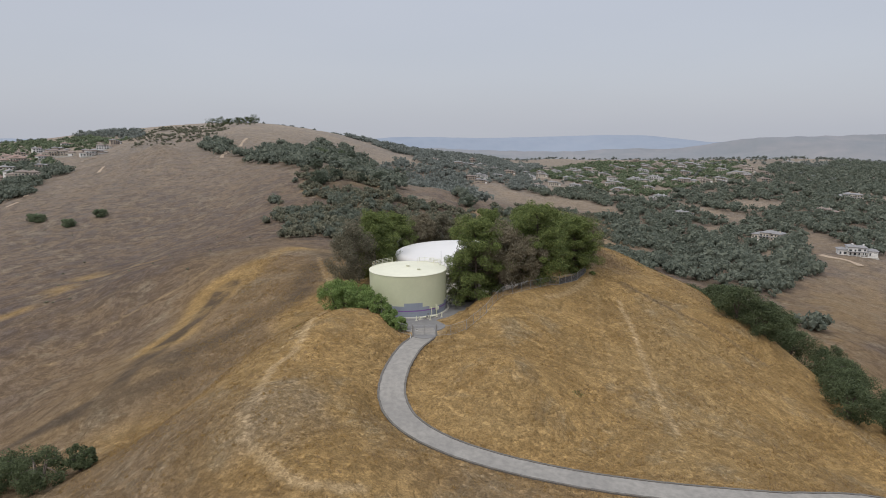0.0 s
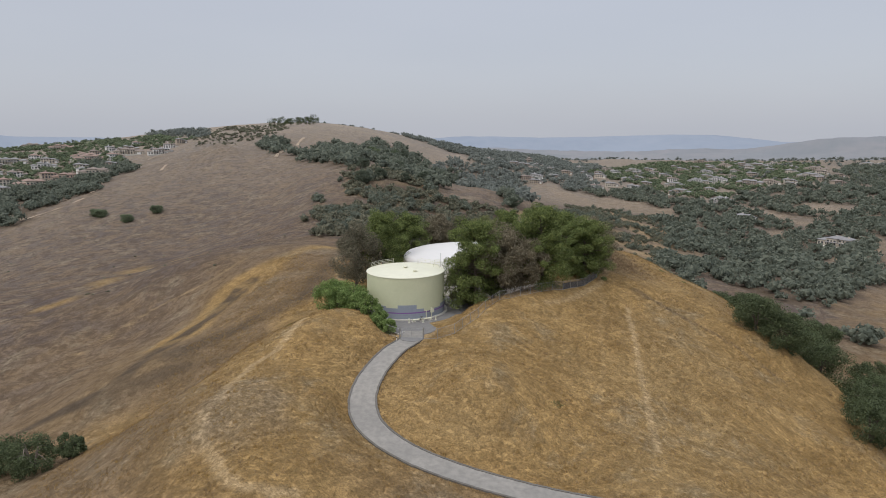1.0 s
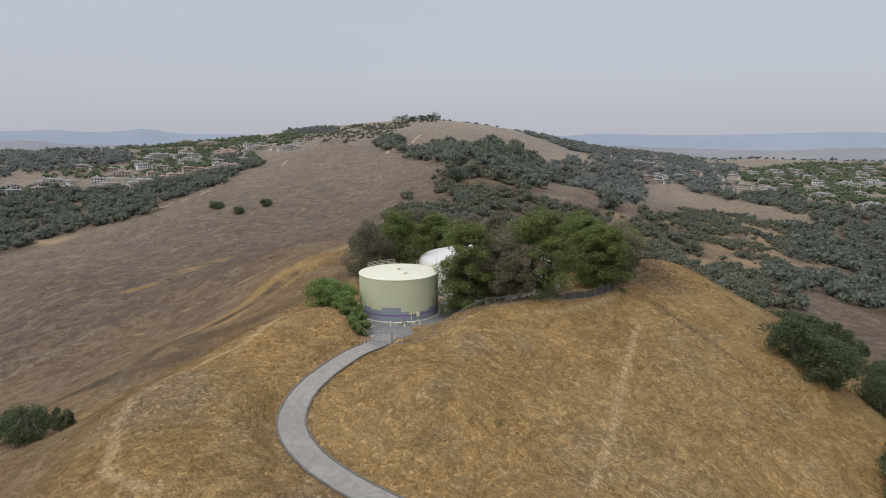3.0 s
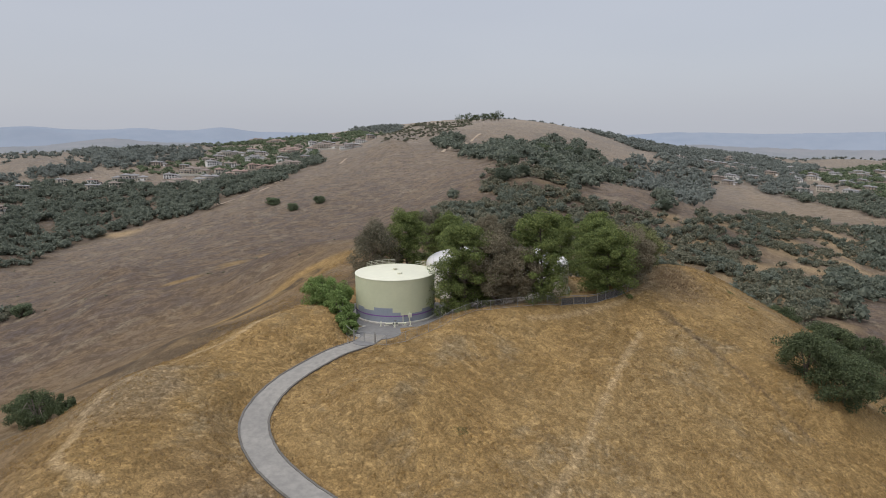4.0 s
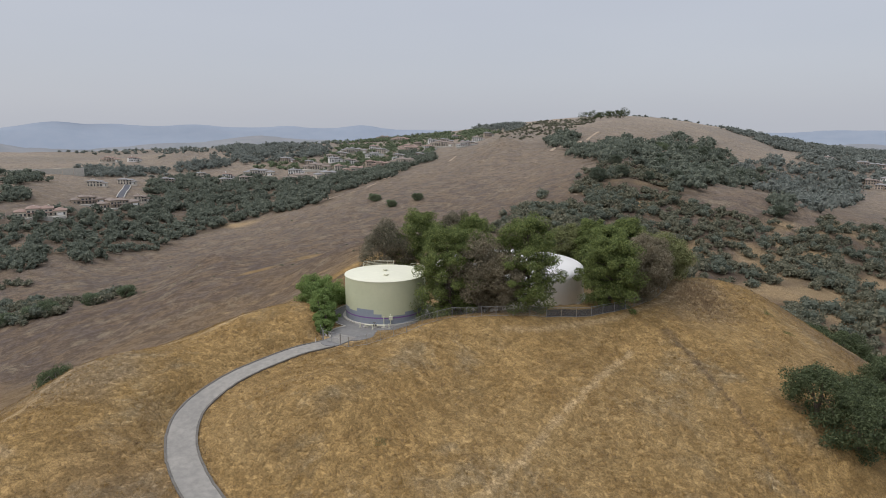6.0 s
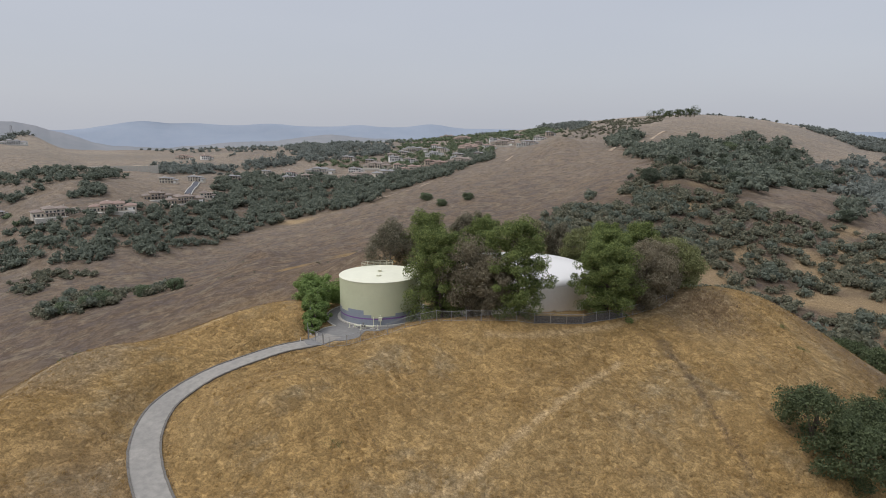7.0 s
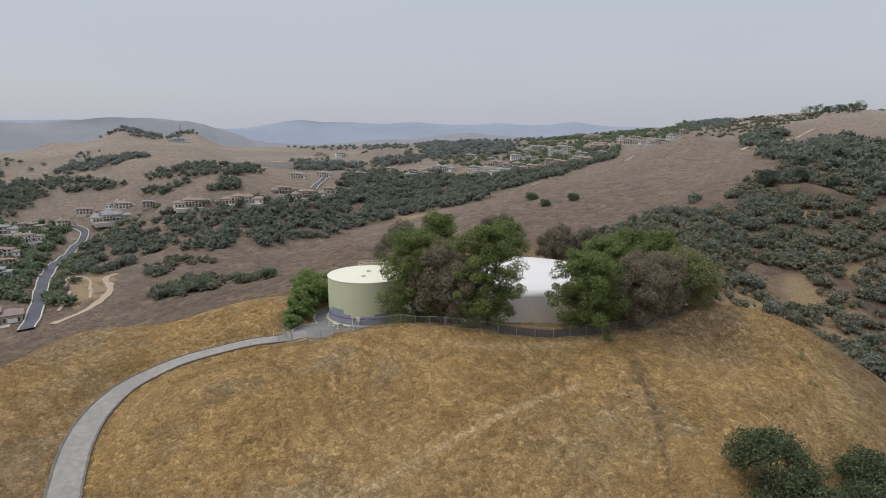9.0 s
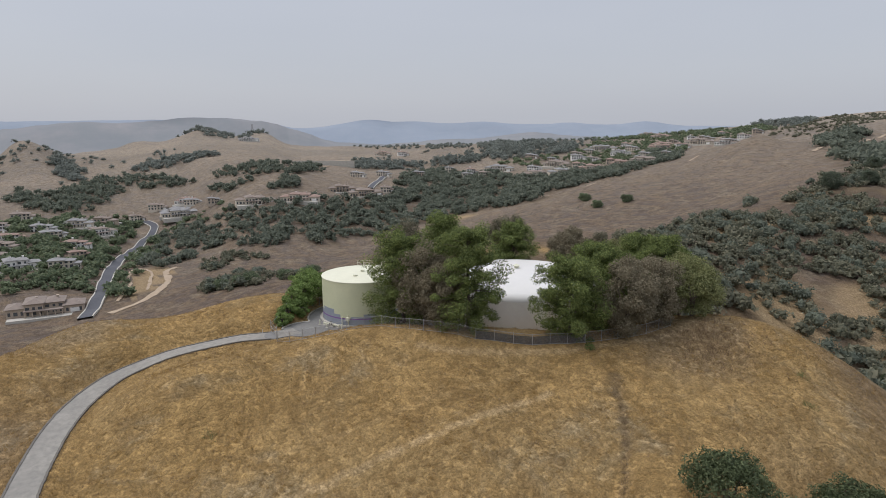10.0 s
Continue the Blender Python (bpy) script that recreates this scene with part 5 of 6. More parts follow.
def pine(name, label, h, r, seed, group="pines round the tanks"):
    rng = np.random.default_rng(seed)
    t = thing(name, label, "pine tree", group)
    bend = rng.normal(0, 0.35, 2)
    axis = lambda q: np.array([bend[0] * q * q * 2, bend[1] * q * q * 2, q * h])
    bm = bmesh.new()
    limb(bm, [axis(q) for q in np.linspace(-0.01, 0.97, 8)], 0.30 + h * 0.006, 0.05, 10)
    part("trunk", bm, bark_m, t)
    bm, P, A = bmesh.new(), [], []
    n = int(44 + h * 0.9)
    for k in range(n):
        q = 0.05 + 0.92 * (k / n) ** 0.9
        prof = math.sin(math.pi * (0.16 + 0.80 * q)) ** 0.62
        long = r * max(prof, 0.45 if q < 0.4 else 0.2) * rng.uniform(0.62, 1.12)
        az = k * 2.4 + rng.normal(0, 0.35)
        base = axis(q)
        rise = 0.05 + 0.55 * q + rng.normal(0, 0.12)
        out = np.array([math.cos(az), math.sin(az), 0])
        pts = [base + out * long * s + np.array([0, 0, long * (rise * s - 0.16 * s * s)]) for s in (0, 0.4, 0.75, 1.0)]
        limb(bm, pts, 0.075 + 0.05 * (1 - q), 0.02, 5)
        for s in (0.40, 0.70, 0.97):
            side = np.array([-out[1], out[0], 0]) * rng.normal(0, 0.26) * long
            c = base + out * long * s + side * s + np.array([0, 0, long * (rise * s - 0.16 * s * s) + rng.uniform(0.05, 0.5)])
            rad = (0.72 + 0.13 * r * rng.random()) * (0.85 + 0.4 * s)
            p, a = clump(c, rad, 250, rng, 0.78, 1.0)
            P.append(p)
            A.append(a + out * 0.4)
    p, a = clump(axis(0.99), 0.9, 240, rng, 1.1, 1.2)
    P.append(p)
    A.append(a)
    tagged(part("branchwork", bm, bark_m, t), kind="stuff")
    part("crown", tri_mesh("crown", flakes(np.concatenate(P), np.concatenate(A), 0.15, rng, 3.0, 0.55), pine_m), None, t, "dense green needle crown")
    return t


def broad_tree(name, label, category, h, r, seed, leaf_m, wood_m, group="", low=0.3, count=95, leaf=0.24, droop=0.0, stems=2, gap=0.0, per=62):
    """A tree of forked stems with a crown of many leaf clumps."""
    rng = np.random.default_rng(seed)
    t = thing(name, label, category, group)
    tb, lb, P, A = bmesh.new(), bmesh.new(), [], []
    tips = []
    for s in range(stems):
        az = 2 * math.pi * s / stems + rng.normal(0, 0.4)
        lean = r * rng.uniform(0.15, 0.4)
        top = np.array([math.cos(az) * lean, math.sin(az) * lean, h * rng.uniform(0.6, 0.75)])
        pts = [top * q ** np.array([1.5, 1.5, 1.0]) + np.array([rng.normal(0, 0.08), rng.normal(0, 0.08), 0]) * (q > 0) for q in (0, 0.25, 0.5, 0.75, 1.0)]
        pts[0][2] = -0.4
        limb(tb, pts, 0.16 + h * 0.011, 0.08, 9)
        tips += pts[1:]
    part("trunk", tb, wood_m, t)
    lumps = rng.normal(size=(7, 3))
    lumps /= np.linalg.norm(lumps, axis=1)[:, None]
    mid = h * (low + 1) / 2
    half = h * (1 - low) / 2
    for k in range(count):
        d = rng.normal(size=3)
        d /= np.linalg.norm(d)
        bulge = 0.72 + 0.34 * max(0.0, (lumps @ d).max()) ** 3
        q = rng.uniform(0.45, 1.0) ** 0.6 * bulge
        c = np.array([d[0] * r * q, d[1] * r * q, mid + d[2] * half * q])
        c[:2] *= 1 - 0.28 * max(0, (c[2] - mid) / half) ** 2
        if rng.random() < gap:
            continue
        if k % 3 == 0:
            b = min(tips, key=lambda p: np.linalg.norm(p - c * np.array([1, 1, 0.85])))
            limb(lb, [b, (b + c) / 2 + np.array([0, 0, 0.2]), c], 0.09, 0.025, 5)
        p, a = clump(c, (0.20 + 0.11 * rng.random()) * r, per, rng, 0.8 + droop * 0.3, 0.55)
        P.append(p)
        A.append(a)
    tagged(part("branchwork", lb, wood_m, t), kind="stuff")
    part("crown", tri_mesh("crown", flakes(np.concatenate(P), np.concatenate(A), leaf, rng, 1.7), leaf_m), None, t)
    return t


def stand(t, x, y, sink=0.1, turn=0.0):
    t.location, t.rotation_euler = (x, y, ground_z(x, y) - sink), (0, 0, turn)
    return t


# Pines: x, y, height of the tip, crown radius.
for k, (x, y, top, r, label) in enumerate((
        (7.8, 147.6, 24.2, 7.2, "dense green pine tree beside the small tank"), (23.2, 153.4, 26.4, 7.2, "tall spreading green pine tree inside the fence"),
        (34.6, 168.2, 21.6, 6.6, "bushy bright green pine tree by the fence"), (30.0, 178.0, 22.8, 6.0, "tall bright green pine tree by the large tank"),
        (25.0, 201.0, 21.4, 6.0, "green pine tree behind the large tank"), (-18.5, 171.5, 23.4, 6.0, "green pine tree between the two tanks"),
        (-14.0, 189.5, 20.4, 6.0, "green pine tree behind the large tank"), (15.5, 204.0, 20.0, 5.8, "green pine tree behind the large tank"))):
    stand(pine("pine_tree", label, top - ground_z(x, y), r, 40 + k), x, y)

# Drab broadleaf trees: x, y, top, radius, leaf, label.
for k, (x, y, top, r, m, low, label) in enumerate((
        (-24.0, 163.0, 22.2, 7.2, euc_dark_m, 0.16, "dark drooping broadleaf tree by the small tank"), (-22.0, 193.0, 22.4, 5.4, euc_dark_m, 0.3, "tall dark broadleaf tree behind the large tank"),
        (13.6, 149.6, 23.2, 6.4, euc_m, 0.2, "drab brown-leaved tree with bare lower stems"), (18.2, 150.4, 21.0, 5.8, euc_m, 0.12, "drab brown-leaved tree inside the fence"), (11.5, 153.5, 20.5, 5.2, euc_dark_m, 0.05, "dark drab tree behind the pines inside the fence"), (5.0, 153.0, 18.0, 4.6, euc_dark_m, 0.0, "dark drab tree between the two tanks"),
        (38.2, 177.6, 21.6, 6.2, euc_m, 0.0, "grey-brown leaved tree at the bend of the fence"), (36.0, 187.0, 21.4, 6.2, euc_m, 0.05, "grey-brown leaved tree by the large tank"),
        (7.0, 204.5, 20.0, 5.4, broad_m, 0.3, "open olive-leaved tree behind the large tank"), (-7.5, 202.5, 19.6, 5.4, euc_m, 0.3, "open drab tree behind the large tank"), (0.0, 207.0, 18.6, 5.0, euc_dark_m, 0.25, "open dark tree behind the large tank"),
        (38.6, 195.0, 20.8, 6.6, broad_m, 0.0, "broad olive-green tree at the end of the fence"), (31.0, 200.5, 20.4, 6.0, broad_m, 0.15, "broad olive-green tree behind the large tank"))):
    stand(broad_tree("tree", label, "tree", top - ground_z(x, y), r, 60 + k, m, pale_bark_m, "drab trees round the tanks", low, 84, 0.21, 0.35, 3, 0.05, 290), x, y)

# Shrubs west of the small tank: x, y, height, radius.
for k, (x, y, h, r) in enumerate(((-13.8, 131.2, 5.2, 2.8), (-16.8, 133.8, 6.0, 3.2), (-19.6, 137.2, 8.4, 4.4), (-11.2, 128.9, 3.6, 2.2), (-22.4, 141.6, 7.6, 4.0), (-24.0, 138.0, 8.0, 4.0), (-23.6, 146.5, 5.0, 2.8), (-21.0, 134.8, 5.6, 3.0), (-9.4, 127.5, 3.0, 1.9), (-12.4, 131.8, 4.6, 2.4))):
    stand(broad_tree("shrub", "dense fresh green shrub over the yard fence", "shrub", h, r, 90 + k, shrub_m, bark_m, "green shrubs by the gate", -0.05, 46, 0.17, 0.0, 2, 0.0, 190), x, y)

# Dark oaks on the steep east side: x, y, height, radius.
oak_kinds = [broad_tree("oak_tree", "dense dark green oak on the steep grass slope", "oak tree", h, r, 110 + k, oak_m, bark_m, "dark oaks below the knoll", -0.02, 70, 0.24, 0.0, 3, 0.0, 150)
             for k, (h, r) in enumerate(((8.6, 5.6), (9.6, 6.4), (7.2, 5.2)))]
OAKS = [(75.0, 159.4, 1), (81.6, 157.6, 1), (85.0, 168.0, 1), (80.5, 177.0, 2), (84.5, 192.0, 2), (97.5, 173.0, 1), (90.5, 135.5, 1), (96.5, 147.0, 1), (101.0, 158.0, 0), (86.5, 221.0, 2), (95.0, 210.0, 0), (103.0, 190.0, 1),
        (105.0, 136.0, 1), (98.5, 122.0, 0), (111.0, 150.0, 1), (75.0, 227.0, 2), (67.0, 237.0, 2), (112.0, 170.0, 0), (108.0, 205.0, 2), (120.0, 160.0, 1), (92.0, 110.0, 0), (104.0, 104.0, 1), (118.0, 128.0, 0),
        (52.0, 246.0, 2), (60.0, 256.0, 0), (120.0, 186.0, 1), (128.0, 205.0, 0), (117.0, 222.0, 1), (100.0, 232.0, 0), (88.0, 243.0, 1), (78.0, 252.0, 2), (134.0, 172.0, 1), (131.0, 146.0, 0), (111.0, 246.0, 2), (128.0, 236.0, 0)]
# Single dark bushes on the brown slopes and the hill top: x, y, kind, label.
LONE = [(-296.6, 462.4, 2), (-290.0, 458.0, 2), (-262.0, 446.0, 2), (-248.9, 464.0, 2), (-258.2, 157.0, 2), (-245.3, 171.2, 0), (-240.8, 190.0, 2), (-250.3, 165.8, 2), (-232.0, 203.0, 2),
        (-271.7, 774.8, 0), (-146.7, 787.8, 1), (-136.9, 878.4, 1), (-155.0, 800.0, 0)]
# Paler leaves than the near oaks: haze at this distance is in the colour.
bush_kinds = [broad_tree("bush", "rounded grey-green bush alone on dry grass", "bush", h, r, 120 + k, garden_m, bark_m, "lone bushes on the slopes", -0.05, 70, 0.4, 0.0, 3, 0.05, 50)
              for k, (h, r) in enumerate(((8.0, 5.8), (9.0, 7.0), (6.4, 5.0)))]
for group, kinds_here in ((OAKS, oak_kinds), (LONE, bush_kinds)):
    used = set()
    for x, y, k in group:
        turn = (x * 1.7 + y * 0.9) % 6.28
        z = ground_z(x, y) - 0.25
        if k not in used:
            used.add(k)
            o = kinds_here[k]
            o.location, o.rotation_euler = (x, y, z), (0, 0, turn)
        else:
            o = copy_thing(kinds_here[k], Matrix.Translation((x, y, z)) @ Matrix.Rotation(turn, 4, "Z"))
        if group is LONE:
            tagged(o, "rounded grey-green bush alone on dry grass", "bush", "lone bushes on the slopes")
# Large round oaks standing out of the woods on the ridge: x, y.
RIDGE_OAKS = [(-139, 819), (-124, 875), (-108, 889), (-80, 568), (-80, 480), (-62, 482), (-50, 506), (20, 490), (-87, 457), (-86, 749), (17, 960), (-54, 1347), (-110, 665), (-126, 893), (-103, 527), (-93, 796), (-67, 808)]
first = None
for k, (x, y) in enumerate(RIDGE_OAKS):
    m = Matrix.Translation((x, y, ground_z(x, y) - 0.3)) @ Matrix.Rotation(k * 1.3, 4, "Z") @ Matrix.Scale(0.8 + 0.09 * (k * 3 % 5), 4)
    if first is None:
        first = broad_tree("oak_tree", "large round dark oak on the ridge", "oak tree", 11.5, 7.0, 170, oak_far_m, bark_m, "large oaks on the ridge", -0.02, 80, 0.36, 0.0, 3, 0.0, 90)
        first.matrix_basis = m
    else:
        copy_thing(first, m)
for k, (x, y, h, r) in enumerate(((-74.5, 104.0, 7.4, 4.8), (-68.5, 101.0, 7.6, 5.0), (-63.0, 103.0, 5.0, 2.6), (-80.0, 106.0, 6.6, 4.4))):
    stand(broad_tree("bush", "open dark green bush in a gully of the slope", "bush", h, r, 130 + k, oak_m, pale_bark_m, "bushes in the gully", 0.0, 46, 0.2, 0.1, 4, 0.12, 170), x, y)
for k, (x, y, h) in enumerate(((-418.0, 1190.0, 21), (-403.0, 1192.0, 18), (-384.0, 1180.0, 14), (-366.0, 1176.0, 16), (-352.0, 1178.0, 16), (-340.0, 1180.0, 19))):
    stand(broad_tree("tree", "dark tree on the bare hill top", "tree", h, h * 0.62, 140 + k, oak_m, bark_m, "trees on the hill top", 0.0, 60, 0.6, 0, 3, 0.1, 40), x, y)


# ---- woods ----
def icosa():
    bm = bmesh.new()
    bmesh.ops.create_icosphere(bm, subdivisions=1, radius=1)
    v = np.array([p.co for p in bm.verts])
    f = np.array([[p.index for p in q.verts] for q in bm.faces])
    bm.free()
    return v, f


ICO_V, ICO_F = icosa()


def wood_template(rng, leafy, leaf):
    """One far tree as corners of triangles: a crown of several lobes down to the ground, fringed with leaf flakes, about one unit in radius."""
    parts = []
    cores = [(0, 0, rng.uniform(0.60, 0.85), rng.uniform(0.44, 0.56))]
    turn, lobes = rng.uniform(0, 6.28), int(rng.integers(4, 7))
    for k in range(lobes):
        a = turn + 6.28 * k / lobes + rng.normal(0, 0.3)
        out = rng.uniform(0.38, 0.66)
        cores.append((out * math.cos(a), out * math.sin(a), rng.uniform(0.34, 0.86), rng.uniform(0.28, 0.46)))
    for x, y, z, r in cores[:2 if leafy < 45 else 3]:
        v = ICO_V * (0.80 * r * (1 + rng.normal(0, 0.16, len(ICO_V))))[:, None] + np.array([x, y, z])
        parts.append(v[ICO_F].reshape(-1, 3))
    d = rng.normal(size=(leafy, 3))
    d[:, 2] = np.abs(d[:, 2]) * 1.05 - 0.3
    d /= np.linalg.norm(d, axis=1)[:, None]
    c = np.array(cores)
    which = rng.choice(len(cores), leafy, p=c[:, 3] ** 2 / (c[:, 3] ** 2).sum())
    p = c[which, :3] + d * (c[which, 3] * rng.uniform(0.62, 1.16, leafy))[:, None]
    p[:, 2] = np.maximum(p[:, 2], 0.04)
    parts.append(flakes(p, d + np.array([0, 0, 0.3]), leaf, rng, 1.3, 0.55))
    return np.concatenate(parts)


def plant(points, radii, heights, material, name, label, seed, leafy=70, leaf=0.3):
    """Many trees as one mesh: nobody could count them."""
    rng = np.random.default_rng(seed)
    kinds = [wood_template(rng, leafy, leaf) for _ in range(16)]
    z = height(points[:, 0], points[:, 1])
    out = []
    for (x, y), r, h, g in zip(points, radii, heights, z):
        v = kinds[rng.integers(16)]
        a = rng.uniform(0, 6.28)
        c, s = math.cos(a), math.sin(a)
        q = np.empty_like(v)
        q[:, 0], q[:, 1], q[:, 2] = (v[:, 0] * c - v[:, 1] * s) * r + x, (v[:, 0] * s + v[:, 1] * c) * r + y, v[:, 2] * h * 0.72 + g - 0.1 * h
        out.append(q)
    return tagged(new(name, tri_mesh(name, np.concatenate(out), material)), label, "woodland", kind="stuff")


ALL_HOUSES = EAST_HOUSES + EAST_HOUSES_MORE + WEST_HOUSES + NORTH_WEST_HOUSES
# More houses of the same estates, in rows of lots.
rng = np.random.default_rng(31)
for wanted, (ax, bx), (ay, by), bearing in ((34, (40, 560), (1000, 1330), 80), (16, (-640, -450), (640, 920), 130), (12, (-620, -400), (20, 84), 178), (8, (-700, -560), (380, 620), 150)):
    for _ in range(wanted * 12):
        x, y = round(float(rng.uniform(ax, bx))), round(float(rng.uniform(ay, by)))
        if wanted and all(math.hypot(x - h[0], y - h[1]) > 30 for h in ALL_HOUSES) and near_line(np.array([x]), np.array([y]), trail_line("street", 3)[1], 40)[0][0] > 18:
            ALL_HOUSES = ALL_HOUSES + [(x, y, int(rng.choice([16, 20, 20])), bearing)]
            wanted -= 1
KEEP_CLEAR = np.array([(x, y, w * 0.75 + 5) for x, y, w, _ in ALL_HOUSES], float)
STREET_LINES = [trail_line(k, 3) for k in ("street", "upper_street", "loop_trail", "estate_drive")]


def scatter(outline, density, crown, rng, houses=True):
    p = np.array(outline, float)
    lo, hi = p.min(0), p.max(0)
    area = 0.5 * abs(np.dot(p[:, 0], np.roll(p[:, 1], 1)) - np.dot(p[:, 1], np.roll(p[:, 0], 1)))
    want = int(area * density / (crown * crown * 2.3))
    grown = rng.uniform(lo, hi, (int(want * ((hi - lo).prod() / max(area, 1))) + 10, 2))
    x, y = grown[:, 0], grown[:, 1]
    ok = inside(x, y, outline)
    for o in CLEARINGS.values():
        ok &= ~inside(x, y, o)
    if houses:
        for hx, hy, hr in KEEP_CLEAR:
            ok &= np.hypot(x - hx, y - hy) > hr * 0.42
    for w, line in STREET_LINES:
        dd, _ = near_line(x, y, line, 20)
        ok &= dd > w / 2 + 1.2
    small = np.sin(x * 0.15 + 1.3 * np.sin(y * 0.11)) * np.sin(y * 0.13 + 1.2 * np.sin(x * 0.09))
    if crown < 3 and density > 0.3:
        ok &= small < (0.45 if density > 0.72 else 0.15) + rng.normal(0, 0.35, len(x))
    gaps = np.sin(x * 0.047 + 1.3 * np.sin(y * 0.031)) * np.sin(y * 0.053 + 1.1 * np.sin(x * 0.027))
    ok &= gaps < 0.25 + density * 0.6
    return grown[ok]


rng = np.random.default_rng(77)
THICK = ("north_bank", "foot_scrub", "back_scrub_two", "slope_bushes", "slope_bushes_low", "slope_bushes_high", "ridge_scrub", "ridge_scrub_two")
SCRUBBY = THICK + ("hill_scrub", "bank_scrub", "north_east_wood", "valley_scrub")
GARDENS = ("town_gardens", "east_town_gardens", "plateau_gardens", "street_gardens", "street_gardens_two", "villa_gardens")
grown_over = []
for name, (density, outline) in sorted(WOODS.items(), key=lambda w: -w[1][0] - (w[0] in THICK)):
    if name in SCRUBBY:
        crown, mat, label = 2.7 if name in THICK else 2.1, scrub_m, "dense grey-green scrub and small oaks on a slope"
    elif name in GARDENS:
        crown, mat, label = 3.9, garden_m, "garden trees and hedges among the houses"
    else:
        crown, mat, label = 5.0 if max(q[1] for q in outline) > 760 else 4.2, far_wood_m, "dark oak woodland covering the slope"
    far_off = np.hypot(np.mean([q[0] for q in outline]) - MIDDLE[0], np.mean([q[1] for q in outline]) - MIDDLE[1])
    # Woods beyond 850 m take the palest leaves, which hold the most haze.
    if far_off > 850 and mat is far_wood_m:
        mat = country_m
    pts = scatter(outline, density, crown, rng)
    for other in grown_over:
        pts = pts[~inside(pts[:, 0], pts[:, 1], other)]
    if density >= 0.6:
        grown_over.append(outline)
    if not len(pts):
        continue
    r = crown * rng.uniform(0.62, 1.5, len(pts)) ** 1.25
    h = r * rng.uniform(1.05, 1.5, len(pts)) + (0.4 if crown < 4 else 1.2)
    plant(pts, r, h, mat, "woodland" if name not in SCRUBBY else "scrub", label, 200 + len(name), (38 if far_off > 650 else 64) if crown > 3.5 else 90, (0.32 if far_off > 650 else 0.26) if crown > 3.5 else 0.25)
    if name in SCRUBBY and density > 0.5:
        pts = scatter(outline, 0.16, 4.2, rng)
        r = rng.uniform(2.6, 4.8, len(pts))
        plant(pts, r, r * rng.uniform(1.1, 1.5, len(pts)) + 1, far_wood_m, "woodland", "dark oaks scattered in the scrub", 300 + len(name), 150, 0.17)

# Trees and hedges of the far country.
az, dist = np.radians(rng.uniform(-42, 100, 9000)), 950 + 1000 * rng.random(9000) ** 0.75
pts = np.column_stack([MIDDLE[0] - dist * np.sin(az), MIDDLE[1] + dist * np.cos(az)])
fields = np.sin(pts[:, 0] * 0.006 + 1.3 * np.sin(pts[:, 1] * 0.004)) * np.sin(pts[:, 1] * 0.005 + 1.1 * np.sin(pts[:, 0] * 0.007))
keep = (fields < 0.3) & (rng.random(9000) < 0.62)
for hx, hy, hr in BARE_HILLS:
    keep &= np.hypot(pts[:, 0] - hx, pts[:, 1] - hy) > hr
for hx, hy, hr in KEEP_CLEAR:
    keep &= np.hypot(pts[:, 0] - hx, pts[:, 1] - hy) > hr * 0.7
pts = pts[keep]
r = rng.uniform(2.6, 6.4, len(pts))
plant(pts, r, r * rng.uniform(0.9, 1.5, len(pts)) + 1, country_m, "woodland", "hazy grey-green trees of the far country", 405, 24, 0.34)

# Thin scrub on the open slopes.
pts = np.column_stack([rng.uniform(-420, -60, 700), rng.uniform(150, 760, 700)])
keep = np.sin(pts[:, 0] * 0.03 + 1.4 * np.sin(pts[:, 1] * 0.02)) * np.sin(pts[:, 1] * 0.027) > 0.3 + rng.normal(0, 0.4, len(pts))
pts = pts[keep & (np.hypot(pts[:, 0], pts[:, 1] - 150) > 110)]
r = rng.uniform(0.3, 1.1, len(pts))
plant(pts, r, r * 0.9, scrub_m, "scrub", "low grey-green brush on the brown slope", 410, 26, 0.35)


# ---- grass and weeds ----
def tufts(points, high, blades, spread_m, material, name, label, seed):
    rng = np.random.default_rng(seed)
    n = len(points)
    z = height(points[:, 0], points[:, 1])
    base = np.column_stack([points, z])
    b = np.repeat(base, blades, axis=0) + np.column_stack([rng.normal(0, spread_m, (n * blades, 2)), np.full(n * blades, -0.03)])
    hh = np.repeat(rng.uniform(0.55, 1.25, n), blades) * high * rng.uniform(0.6, 1.2, n * blades)
    tip = b + np.column_stack([rng.normal(0, 0.5, (n * blades, 2)) * hh[:, None], hh])
    a = rng.uniform(0, 6.28, n * blades)
    side = np.column_stack([np.cos(a), np.sin(a), np.zeros(n * blades)]) * (0.015 + 0.06 * hh)[:, None]
    return tagged(new(name, tri_mesh(name, np.stack([b - side, b + side, tip], 1).reshape(-1, 3), material)), label, "grass", kind="stuff")


g = np.column_stack([rng.uniform(-62, 98, 110000), rng.uniform(62, 212, 110000)])
flat = np.min([np.hypot(g[:, 0] - a, g[:, 1] - b) - q for a, b, q in YARD], axis=0)
dd, _ = near_line(g[:, 0], g[:, 1], ROAD_LINE, 9)
thin = np.sin(g[:, 0] * 0.21 + 1.2 * np.sin(g[:, 1] * 0.13)) * np.sin(g[:, 1] * 0.19) > -0.45 + rng.normal(0, 0.35, len(g))
tk = np.ones(len(g), bool)
for name in ("spur_track", "knoll_track", "fence_track", "knoll_diagonal", "rill"):
    w, line = trail_line(name, 1.0)
    tk &= near_line(g[:, 0], g[:, 1], line, 6)[0] > w * 0.55
g = g[(flat > 0.5) & (dd > ROAD_HALF + 0.45) & thin & tk]
